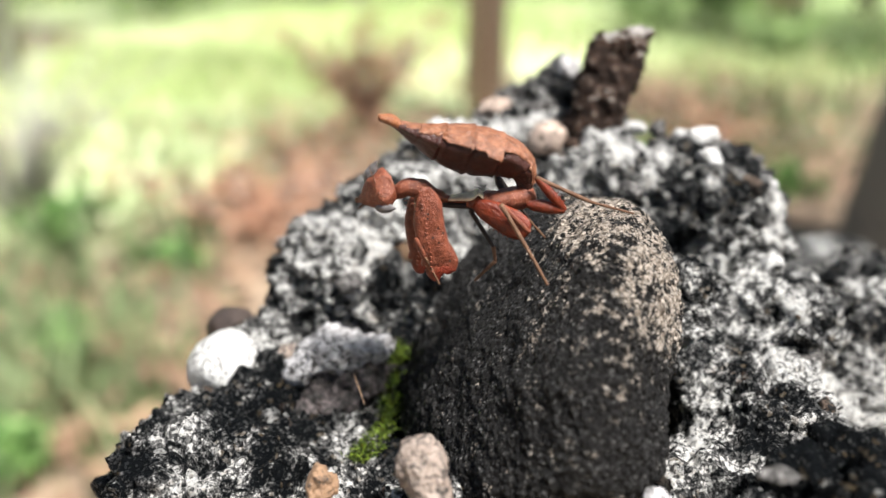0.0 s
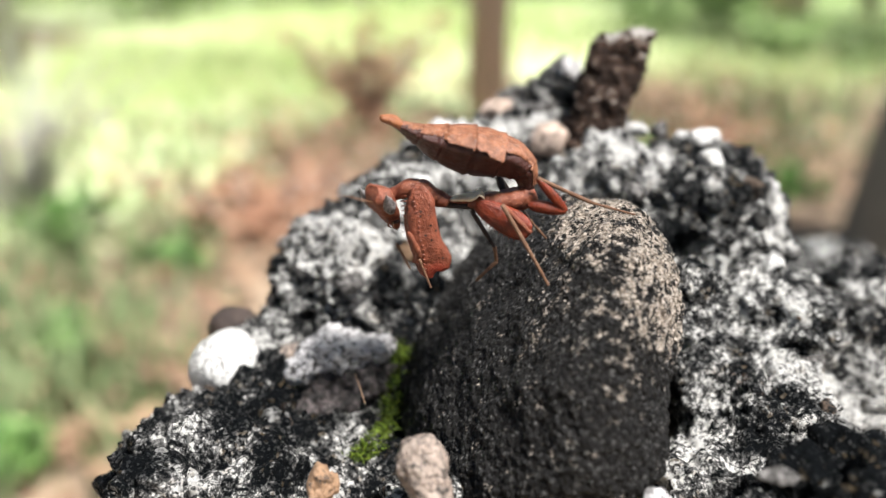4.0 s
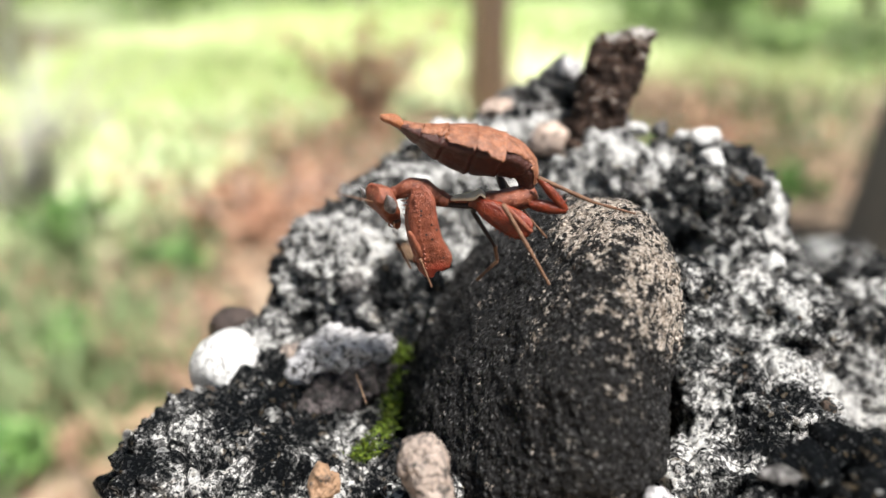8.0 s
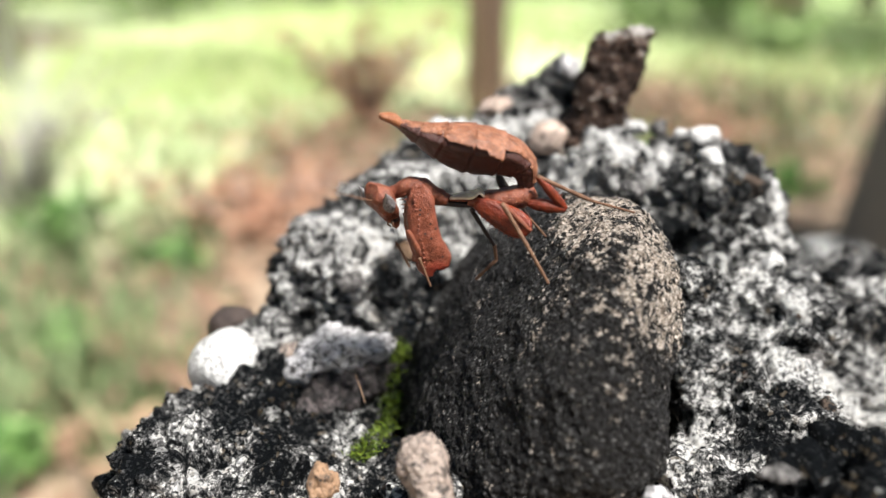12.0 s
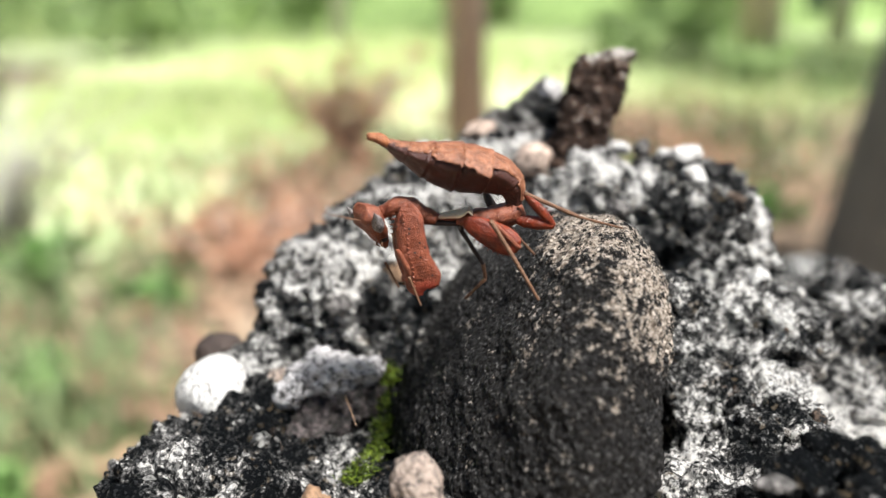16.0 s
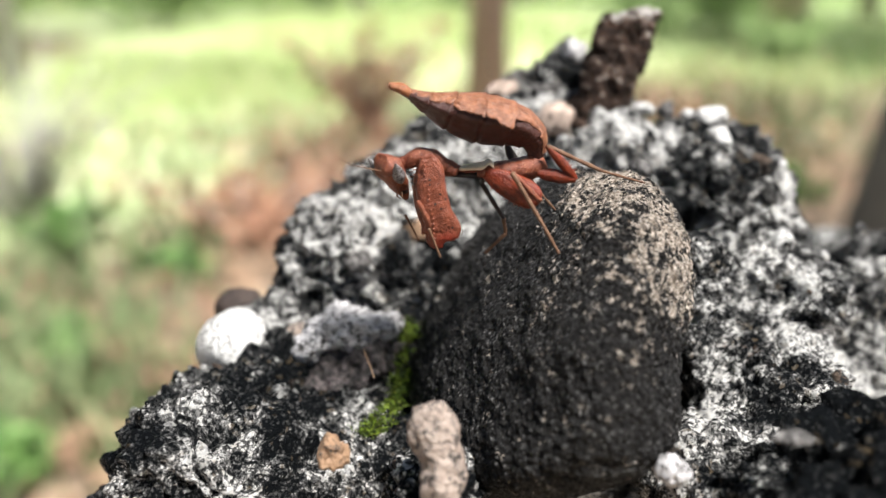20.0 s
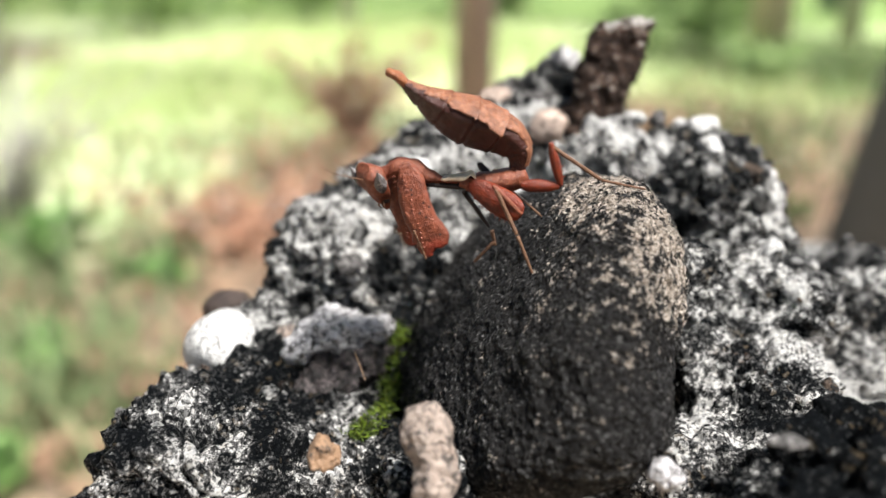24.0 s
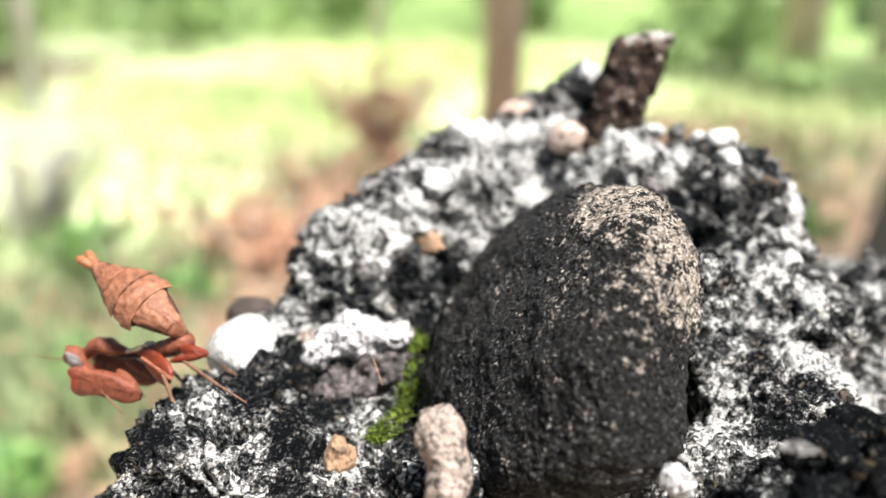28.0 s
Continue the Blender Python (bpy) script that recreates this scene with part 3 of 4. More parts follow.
# ---- moss in the crevice ----
def moss_material():
    m = Mat("moss_green", 0.7)
    m.colour(m.mix(m.island(), (0.006, 0.014, 0.002), (0.20, 0.29, 0.022)))
    m.b.inputs["Subsurface Weight"].default_value = 0.1
    return m.m


def build_moss():
    rng = random.Random(7)
    verts, faces = [], []
    spine = ((-5.5, 17.0, -11.8), (-6.0, 17.0, -15.0), (-6.5, 14.5, -18.5), (-7.0, 12.5, -21.6), (-7.9, 7.0, -22.4), (-9.1, 5.2, -23.3), (-10.8, 4.8, -23.9))
    for n in range(1500):
        k = rng.choice((0.3, 0.6, 1.2, 1.6, 2.2, 2.6, 3.2, 3.6, 4.1, 4.4, 4.7, 5.0, 5.3, 5.6)) + rng.gauss(0, 0.10)
        a, b = Vector(spine[int(k)]), Vector(spine[int(k) + 1])
        foot = a.lerp(b, k % 1) + Vector((rng.gauss(0, 0.55), rng.gauss(0.0, 0.7), rng.gauss(-0.6, 0.45)))
        lean = Vector((rng.gauss(0, 0.6), rng.gauss(-0.45, 0.5), 1.0)).normalized()
        side = lean.cross(Vector((rng.gauss(0, 1), rng.gauss(0, 1), 0.2))).normalized()
        tall, wide = rng.uniform(0.35, 1.7), rng.uniform(0.05, 0.13)
        bend = Vector((rng.gauss(0, 0.3), -0.2, -0.25))
        base = len(verts)
        for t, w in ((0, 0.6), (0.45, 1.0), (1.0, 0.05)):
            c = foot + lean * tall * t + bend * t * t * tall
            verts += [tuple((c - side * wide * w) * MM), tuple((c + side * wide * w) * MM)]
        faces += [(base, base + 1, base + 3, base + 2), (base + 2, base + 3, base + 5, base + 4)]
    ob = new("moss", raw_mesh("moss", verts, faces))
    ob.data.materials.append(moss_material())
    ob.matrix_basis = ROCK_POSE
    tagged(ob, "bright green moss growing in a crevice of the rock", "moss", kind="stuff")


build_moss()

# ---- the wood behind: ground, grass, litter, bushes and trees ----
def ground_material():
    m = Mat("forest_floor", 0.95)
    broad = m.noise(1.3, 4, 0.6)
    mid = m.span(m.noise(7, 5, 0.6), 0.34, 0.66)
    meadow = m.math("MAXIMUM", m.near((-1.2, 4.2, 0), 0.9, 1.7), m.near((-0.2, 7.2, 0), 2.4, 3.6))
    meadow = m.math("MAXIMUM", meadow, m.near((2.6, 5.6, 0), 0.8, 2.2))
    meadow = m.math("MAXIMUM", meadow, m.near((0.0, 60.0, 0), 52.0, 54.5))
    meadow = m.math("MAXIMUM", meadow, m.near((-1.2, 2.55, 0), 0.40, 0.95))
    bare = m.math("MULTIPLY", m.math("MAXIMUM", m.near((1.2, 2.5, 0), 0.6, 1.4), m.near((-3.4, 5.2, 0), 0.6, 1.6)), 0.45)
    lush = m.math("MAXIMUM", m.near((4.6, 5.4, 0), 1.6, 4.4), m.near((0.0, 60.0, 0), 51.0, 52.5))
    patch = m.math("MULTIPLY", m.noise(2.6, 5, 0.65), 0.9)
    grass = m.math("ADD", m.math("ADD", m.math("MULTIPLY", meadow, 0.50), patch), m.math("SUBTRACT", m.math("MULTIPLY", broad, 0.65), bare))
    # meadow green is paler than grass: the clearing's sunlight is in the colour
    green = m.mix(mid, (0.45, 0.58, 0.24), (0.82, 0.87, 0.56))
    green = m.mix(lush, green, m.mix(mid, (0.13, 0.22, 0.055), (0.30, 0.42, 0.13)))
    litter = m.mix(mid, (0.10, 0.066, 0.042), (0.38, 0.285, 0.20))
    m.colour(m.mix(m.span(grass, 0.84, 1.14), litter, green))
    return m.bump(m.noise(60, 5), 0.02, 0.6).m


def build_ground():
    n = 60
    bm = bmesh.new()
    bmesh.ops.create_grid(bm, x_segments=n, y_segments=n, size=12)
    for v in bm.verts:
        v.co.z = 0.05 * noise.noise(v.co * 0.6) if v.co.length > 0.8 else 0.0
    rim = [e for e in bm.edges if e.is_boundary]
    far = bmesh.ops.extrude_edge_only(bm, edges=rim)
    for v in [g for g in far["geom"] if isinstance(g, bmesh.types.BMVert)]:
        v.co *= 150
        v.co.z = 0
    ob = new("ground", mesh_of("ground", bm))
    ob.data.materials.append(ground_material())
    return tagged(ob, "forest floor of leaf litter and grass coloured as sunlit", "ground", kind="structure")


build_ground()


def blade_material(name, a, b, soft=0.0):
    m = Mat(name, 0.7)
    m.colour(m.mix(m.island(), a, b))
    if soft:
        m.b.inputs["Subsurface Weight"].default_value = soft
    return m.m


# one grass in two tints: sunlight and shade are put into the blade colour
SUNLIT_GRASS = blade_material("sunlit_tint_blades", (0.34, 0.47, 0.16), (0.70, 0.74, 0.40))
SHADED_GRASS = blade_material("shaded_tint_blades", (0.07, 0.125, 0.04), (0.28, 0.34, 0.165))
DRY = blade_material("dry_fronds", (0.30, 0.14, 0.08), (0.54, 0.33, 0.22))
LITTER = blade_material("dead_leaves", (0.16, 0.085, 0.05), (0.42, 0.28, 0.18))
FRESH = blade_material("fresh_leaves", (0.09, 0.21, 0.05), (0.24, 0.40, 0.12))
LEAF = blade_material("green_leaves", (0.15, 0.25, 0.08), (0.38, 0.50, 0.20))
TWIG = blade_material("grey_twigs", (0.34, 0.32, 0.30), (0.56, 0.54, 0.51))


def blades(spots, tall, wide, rng, droop=0.4):
    """Bent strips of grass at the spots, as vertices and faces."""
    verts, faces = [], []
    for x, y in spots:
        h, w = tall * rng.uniform(0.5, 1.3), wide * rng.uniform(0.6, 1.3)
        a = rng.uniform(0, 6.28)
        s = Vector((math.cos(a), math.sin(a), 0)) * w
        lean = Vector((rng.gauss(0, droop), rng.gauss(0, droop), 1))
        b = len(verts)
        for t, k in ((0, 1.0), (0.55, 0.8), (1.0, 0.08)):
            c = Vector((x, y, -0.01)) + Vector((lean.x * t * t * h, lean.y * t * t * h, h * t))
            verts += [tuple(c - s * k), tuple(c + s * k)]
        faces += [(b, b + 1, b + 3, b + 2), (b + 2, b + 3, b + 5, b + 4)]
    return verts, faces


def stuff(name, data, material, label, category):
    ob = new(name, raw_mesh(name, *data))
    ob.data.materials.append(material)
    return tagged(ob, label, category, kind="stuff")


def build_grass():
    rng = random.Random(21)
    # spots take the sunlit tint, shady the darker shaded one
    spots = []
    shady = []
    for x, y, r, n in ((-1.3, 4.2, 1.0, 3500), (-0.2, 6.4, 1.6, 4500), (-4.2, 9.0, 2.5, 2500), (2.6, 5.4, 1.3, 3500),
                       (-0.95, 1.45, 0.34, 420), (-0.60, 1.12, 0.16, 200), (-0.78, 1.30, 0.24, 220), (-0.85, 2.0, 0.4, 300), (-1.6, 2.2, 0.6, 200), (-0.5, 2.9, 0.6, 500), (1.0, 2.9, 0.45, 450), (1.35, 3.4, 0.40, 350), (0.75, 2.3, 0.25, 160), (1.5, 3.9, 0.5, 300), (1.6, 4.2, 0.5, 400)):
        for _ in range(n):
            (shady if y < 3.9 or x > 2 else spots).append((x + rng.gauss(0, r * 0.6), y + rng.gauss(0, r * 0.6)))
    stuff("grass", blades(spots, 0.12, 0.006, rng), SUNLIT_GRASS, "yellow-green grass in the clearing, coloured as sunlit", "grass")
    stuff("grass", blades(shady, 0.12, 0.006, rng), SHADED_GRASS, "green grass tufts among the leaf litter, coloured darker as in shade", "grass")


def leaf_quads(rng, count, place, size):
    verts, faces = [], []
    for _ in range(count):
        c, up = place(rng)
        a = Vector((rng.gauss(0, 1), rng.gauss(0, 1), rng.gauss(0, up))).normalized()
        b = a.cross(Vector((rng.gauss(0, 1), rng.gauss(0, 1), rng.gauss(0, 1)))).normalized()
        if up < 0.5:
            b = a.cross(Vector((rng.gauss(0, up), rng.gauss(0, up), 1))).normalized()
        s = size * rng.uniform(0.5, 1.3)
        n = len(verts)
        bend = a.cross(b) * s * 0.25
        verts += [tuple(c - a * s), tuple(c - b * s * 0.45 + bend), tuple(c + a * s), tuple(c + b * s * 0.45 + bend)]
        faces += [(n, n + 1, n + 2), (n, n + 2, n + 3)]
    return verts, faces


def build_litter():
    rng = random.Random(31)

    def spot(r):
        y = 0.5 + 5.5 * r.random() ** 1.4
        return Vector((r.uniform(-0.8, 0.8) * (y + 0.3), y, 0.02 + 0.03 * r.random())), 0.25
    stuff("leaf_litter", leaf_quads(rng, 4200, spot, 0.035), LITTER, "brown dead leaves scattered on the ground", "leaf litter")


build_grass()
build_litter()


def bush(name, x, y, wide, tall, count, size, material, label, category, seed, stems=9, spread=0.12):
    """A bush of bent stems with leaves along them."""
    rng = random.Random(seed)
    root = thing(name, pose(x, y, 0), label, category, "undergrowth")
    ends = [(Vector((rng.gauss(0, 0.5) * wide, rng.gauss(0, 0.5) * wide, tall * rng.uniform(0.6, 1.05)))) for _ in range(stems)]
    for e in ends:
        part("stem", tube([Vector((0, 0, -0.02)), e * 0.5 + Vector((0, 0, tall * 0.15)), e], [0.006, 0.004, 0.0015], 6), TWIG, root)

    def spot(r):
        e = ends[r.randrange(stems)]
        t = r.uniform(0.25, 1.05)
        return e * t + Vector((0, 0, tall * 0.3 * t * (1 - t))) + Vector((r.gauss(0, spread), r.gauss(0, spread), r.gauss(0, 0.1))) * wide, 0.8
    part("foliage", raw_mesh("foliage", *leaf_quads(rng, count, spot, size)), material, root)
    return root


def bark_material(name, a, b):
    m = Mat(name, 0.9)
    m.colour(m.mix(m.noise(14, 6, 0.7), a, b))
    return m.bump(m.noise(40, 5), 0.01, 0.8).m


BARK = bark_material("brown_bark", (0.46, 0.37, 0.29), (0.62, 0.52, 0.42))
DARK_BARK = bark_material("grey_bark", (0.12, 0.14, 0.15), (0.21, 0.235, 0.245))
PALE_BARK = bark_material("pale_bark", (0.34, 0.33, 0.29), (0.52, 0.50, 0.45))


def tree(x, y, radius, tall, crown, material, label, seed, lean=(0.0, 0.0)):
    """A trunk with limbs and an airy crown of leaf clumps."""
    rng = random.Random(seed)
    root = thing("tree", pose(x, y, 0), label, "tree", "trees of the wood")
    knots = 9
    line = [Vector((lean[0] * tall * t / knots + rng.gauss(0, radius * 0.25) * (t > 0), lean[1] * tall * t / knots + rng.gauss(0, radius * 0.25) * (t > 0), tall * t / knots - 0.05)) for t in range(knots + 1)]
    part("trunk", tube(line, [radius * (1.25 if t == 0 else 1 - 0.75 * t / knots) for t in range(knots + 1)], 14), material, root)
    tips = []
    for n in range(6):
        a, at = rng.uniform(0, 6.28), rng.uniform(0.66, 0.95)
        start = line[int(at * knots)]
        end = start + Vector((math.cos(a), math.sin(a), 0.7)) * crown * rng.uniform(0.6, 1.0)
        tips += [start.lerp(end, 0.6), end]
        part("limb", tube([start, start.lerp(end, 0.5) + Vector((0, 0, 0.1)), end], [radius * 0.35, radius * 0.22, radius * 0.08], 7), material, root)
    tips.append(line[-1])

    def spot(r):
        return tips[r.randrange(len(tips))] + Vector((r.gauss(0, 0.35), r.gauss(0, 0.35), r.gauss(0, 0.3))) * crown, 0.8
    part("crown", raw_mesh("crown", *leaf_quads(rng, 1600, spot, 0.09)), LEAF, root)


tree(0.17, 3.35, 0.072, 15.0, 0.8, BARK, "slim brown tree trunk rising from the clearing", 1)
tree(1.05, 1.75, 0.12, 20.0, 0.6, DARK_BARK, "dark grey tree trunk standing near the rock", 2, (0.095, -0.06))
tree(2.15, 5.3, 0.11, 14.0, 0.8, BARK, "brown tree trunk among undergrowth", 3)
tree(-3.6, 5.6, 0.10, 9.0, 1.2, BARK, "pale brown tree trunk at the edge of the clearing", 4)
tree(-0.75, 7.6, 0.07, 9.0, 1.1, PALE_BARK, "pale thin tree trunk far in the wood", 5)
tree(-2.05, 3.9, 0.05, 9.0, 0.7, PALE_BARK, "pale thin tree trunk beside the clearing", 11)
tree(3.7, 7.4, 0.09, 9.0, 1.2, PALE_BARK, "pale tree trunk far in the wood", 6)
tree(-4.6, 8.2, 0.12, 10.0, 1.3, BARK, "brown tree trunk far in the wood", 7)
tree(1.0, 10.5, 0.12, 10.0, 1.4, BARK, "brown tree trunk far in the wood", 8)
tree(-2.6, 12.0, 0.13, 11.0, 1.5, DARK_BARK, "dark tree trunk far in the wood", 9)
tree(5.2, 11.0, 0.14, 11.0, 1.5, DARK_BARK, "dark tree trunk far in the wood", 10)

# unseen trees added behind the camera to cut the sky light from the front
for n, (x, y) in enumerate(((-4.2, -0.8), (-0.9, -3.0), (0.7, -3.9), (5.6, -0.6), (-0.4, -5.6), (-3.2, -4.4), (3.4, -5.6))):
    tree(x, y, 0.13, 6.0 + 0.3 * n, 1.5, BARK, "unseen tree added behind the camera to block sky light", 20 + n)

bush("dry_fern", -0.28, 3.0, 0.30, 0.42, 560, 0.026, DRY, "reddish brown dead fern in the clearing", "fern", 41, 22, 0.05)
bush("dry_fern", -0.45, 2.55, 0.70, 0.12, 240, 0.030, DRY, "low dry brown fern beside the grass", "fern", 42)
bush("dry_fern", 1.05, 3.2, 0.45, 0.10, 420, 0.030, LITTER, "low dry brown undergrowth", "fern", 43)
bush("shrub", -2.1, 6.6, 0.8, 0.8, 1600, 0.06, LEAF, "leafy green shrub behind the clearing", "shrub", 44)
bush("shrub", -2.9, 5.1, 0.7, 0.7, 1300, 0.05, LEAF, "leafy green shrub beside the clearing", "shrub", 63)
bush("shrub", -4.4, 6.6, 0.9, 1.0, 1700, 0.06, LEAF, "leafy green shrub behind the clearing", "shrub", 45)
bush("shrub", -1.2, 8.4, 0.8, 0.8, 1500, 0.06, LEAF, "leafy green shrub behind the clearing", "shrub", 46)
bush("shrub", 2.3, 7.6, 0.9, 0.8, 1600, 0.06, LEAF, "leafy green shrub under the trees", "shrub", 47)
bush("shrub", 4.4, 7.0, 0.9, 0.9, 1600, 0.06, LEAF, "leafy green shrub under the trees", "shrub", 48)
bush("shrub", 2.05, 6.1, 0.7, 0.6, 1200, 0.05, LEAF, "leafy green shrub under the trees", "shrub", 64)
bush("shrub", 1.45, 5.9, 0.4, 0.35, 600, 0.04, LEAF, "low leafy shrub under the trees", "shrub", 65)
bush("shrub", 1.95, 4.9, 0.35, 0.25, 500, 0.04, LEAF, "low green shrub at the foot of a tree", "shrub", 49)
bush("shrub", 0.7, 9.2, 1.0, 0.8, 1600, 0.06, LEAF, "leafy green shrub under the trees", "shrub", 53)
bush("shrub", 3.4, 9.0, 1.0, 1.0, 1600, 0.06, LEAF, "leafy green shrub under the trees", "shrub", 54)
bush("shrub", -3.2, 9.2, 1.0, 0.9, 1600, 0.06, LEAF, "leafy green shrub behind the clearing", "shrub", 55)
bush("twiggy_bush", -1.12, 2.05, 0.50, 0.46, 40, 0.02, TWIG, "grey leafless twiggy bush", "bush", 50, 34)
bush("dry_fern", -0.44, 1.92, 0.26, 0.13, 300, 0.026, DRY, "low rusty dead fern on the forest floor", "fern", 56, 14)
bush("dry_fern", -0.48, 2.15, 0.26, 0.12, 240, 0.026, DRY, "low rusty dead fern on the forest floor", "fern", 57, 12)
bush("dry_fern", 0.92, 2.75, 0.40, 0.12, 260, 0.028, DRY, "low rusty dead fern on the forest floor", "fern", 58, 12)
bush("seedling", -0.60, 0.96, 0.07, 0.09, 110, 0.030, FRESH, "bright green seedling on the forest floor", "plant", 51, 6)
bush("seedling", -0.60, 1.72, 0.09, 0.07, 150, 0.030, FRESH, "bright green seedling on the forest floor", "plant", 52, 6)
bush("seedling", -0.92, 1.86, 0.09, 0.12, 150, 0.030, FRESH, "dark green seedling beside the grey twigs", "plant", 59, 6)
bush("seedling", -0.70, 1.32, 0.10, 0.08, 120, 0.028, FRESH, "green seedling among leaf litter", "plant", 60, 6)
bush("seedling", 1.00, 2.20, 0.10, 0.10, 130, 0.030, FRESH, "green seedling near the dark trunk", "plant", 61, 6)
bush("seedling", 0.66, 2.55, 0.10, 0.08, 110, 0.030, FRESH, "green seedling among leaf litter", "plant", 62, 6)

# ---- the insect: a small brown mantis with its abdomen curled up over its back ----
# its own space: x ahead, y to its left, z up, in millimetres
def skin_material(name, a, b, spot, rough=0.55, glow=0.0):
    m = Mat(name, rough)
    col = m.mix(m.span(m.noise(1300, 6, 0.7), 0.35, 0.65), a, b)
    col = m.mix(m.span(m.cells(3200), 0.20, 0.10), col, spot)
    col = m.mix(m.math("MULTIPLY", m.span(m.noise(620, 7, 0.66), 0.50, 0.72), 0.35), col, tuple(0.40 * v for v in b))
    m.colour(col)
    if glow:
        m.b.inputs["Subsurface Weight"].default_value = glow
        m.b.inputs["Subsurface Radius"].default_value = (0.0012, 0.0003, 0.0001)
        m.b.inputs["Subsurface Scale"].default_value = 1.0
    return m.bump(m.math("ADD", m.noise(3400, 6, 0.65), m.math("MULTIPLY", m.noise(800, 4, 0.6), 1.0)), 0.00022, 0.8).m


PLATE = skin_material("tan_brown_plate", (0.31, 0.128, 0.068), (0.15, 0.054, 0.027), (0.44, 0.26, 0.15), 0.36)
BELLY = skin_material("dark_red_belly", (0.06, 0.014, 0.008), (0.034, 0.008, 0.005), (0.10, 0.03, 0.017), 0.42)
SKIN = skin_material("red_brown_skin", (0.235, 0.066, 0.031), (0.135, 0.034, 0.016), (0.42, 0.21, 0.11), 0.5, 0.03)
RED_LEG = skin_material("translucent_red_leg", (0.21, 0.030, 0.008), (0.12, 0.017, 0.005), (0.08, 0.012, 0.005), 0.34, 0.10)
SHANK = skin_material("dull_brown_shank", (0.19, 0.095, 0.05), (0.11, 0.052, 0.028), (0.07, 0.035, 0.02), 0.6)
ORANGE = skin_material("orange_brown_tail", (0.34, 0.125, 0.05), (0.22, 0.075, 0.028), (0.42, 0.22, 0.11), 0.42)
# blackish mouth and neck; on the far legs this colour stands for shade
BLACK_AND_SHADED_SKIN = skin_material("black_and_shaded_skin", (0.02, 0.013, 0.011), (0.03, 0.018, 0.014), (0.05, 0.03, 0.02), 0.45)
PALE_SKIN = skin_material("pale_wing_bud", (0.86, 0.72, 0.53), (0.76, 0.58, 0.40), (0.55, 0.36, 0.22), 0.55)


def eye_material():
    m = Mat("grey_eye", 0.45)
    stripe = m.noise(3000, 6, 0.8, warp=3.5)
    m.colour(m.mix(m.span(stripe, 0.47, 0.55), (0.02, 0.014, 0.012), (0.30, 0.28, 0.28)))
    return m.m


EYE = eye_material()
START = (0.00543, 0.08027, 0.72237)
mantis = thing("mantis", pose(*START, 0, 0, 180), "small reddish brown mantis with abdomen curled over its back", "insect")


def body_tube(rows, sides=20, n=30, power=2.0, wobble=0.0, seed=1):
    """A closed body along the x-z plane; rows of x, z, half width, half height (and y)."""
    line = smooth_line([(*r, 0.0) if len(r) == 4 else r for r in rows], n)
    verts, faces = [], []
    for i, (x, z, w, h, y) in enumerate(line):
        t = line[min(i + 1, n)] - line[max(i - 1, 0)]
        t = np.array((t[0], t[1])) / (math.hypot(t[0], t[1]) + 1e-9)
        for k in range(sides):
            a = 2 * math.pi * k / sides
            c, s = math.cos(a), math.sin(a)
            g = (abs(c) ** power + abs(s) ** power) ** (-1 / power)
            verts.append((x - t[1] * h * g * s, y + w * g * c, z + t[0] * h * g * s))
    for i in range(n):
        for k in range(sides):
            a, b = i * sides + k, i * sides + (k + 1) % sides
            faces.append((a, b, b + sides, a + sides))
    faces += [tuple(range(sides))[::-1], tuple(range(n * sides, (n + 1) * sides))]
    me = raw_mesh("body", verts, faces)
    bm = bmesh.new()
    bm.from_mesh(me)
    bmesh.ops.recalc_face_normals(bm, faces=bm.faces)
    bm.to_mesh(me)
    bm.free()
    me.polygons.foreach_set("use_smooth", [True] * len(me.polygons))
    if wobble:
        pushed(me, lambda p: wobble * fractal(p, 0.9, 3, seed))
    return me


def small(me):
    me.transform(Matrix.Diagonal((MM, MM, MM, 1)))
    return me


def local(x, y, z, rx=0, ry=0, rz=0):
    return pose(x * MM, y * MM, z * MM, rx, ry, rz)


# abdomen: pivots where it meets the thorax; the plates overlap along its back
ABDOMEN_BASE = (-2.9, 0.0, 2.2)
ABDOMEN_LINE = ((0.0, -0.6, 0.7, 0.7), (-0.1, 0.5, 0.9, 1.0), (0.3, 1.7, 1.5, 1.5), (1.7, 2.8, 2.3, 2.0), (3.6, 3.3, 2.9, 2.35), (5.9, 3.7, 3.0, 2.45),
                (8.5, 4.4, 2.5, 1.95), (10.8, 5.3, 1.6, 1.15), (12.4, 6.1, 0.85, 0.6), (13.5, 6.6, 0.45, 0.35))


def ring(t, angle, out=1.0):
    """A point of the abdomen's surface: t along it from 0 to 1, angle from its outer ridge. A low dome above, a keel below."""
    k = min(max(int(round(t * 200)), 0), 200)
    x, z, w, h = ABDOMEN_FINE[k]
    a, b = ABDOMEN_FINE[min(k + 1, 200)], ABDOMEN_FINE[max(k - 1, 0)]
    d = Vector((a[0] - b[0], 0, a[1] - b[1])).normalized()
    up = Vector((-d.z, 0, d.x))
    turn = abs(angle)
    if turn < math.pi / 2:
        high, wide = 0.18 + 0.82 * math.cos(turn), math.sin(turn)
    else:
        down = (turn - math.pi / 2) / (math.pi / 2)
        high, wide = 0.18 - 1.18 * down, (1 - down) ** 0.85
    return Vector((x, 0, z)) + up * h * out * high + Vector((0, 1, 0)) * w * out * math.copysign(wide, angle)


ABDOMEN_FINE = smooth_line(ABDOMEN_LINE, 200)


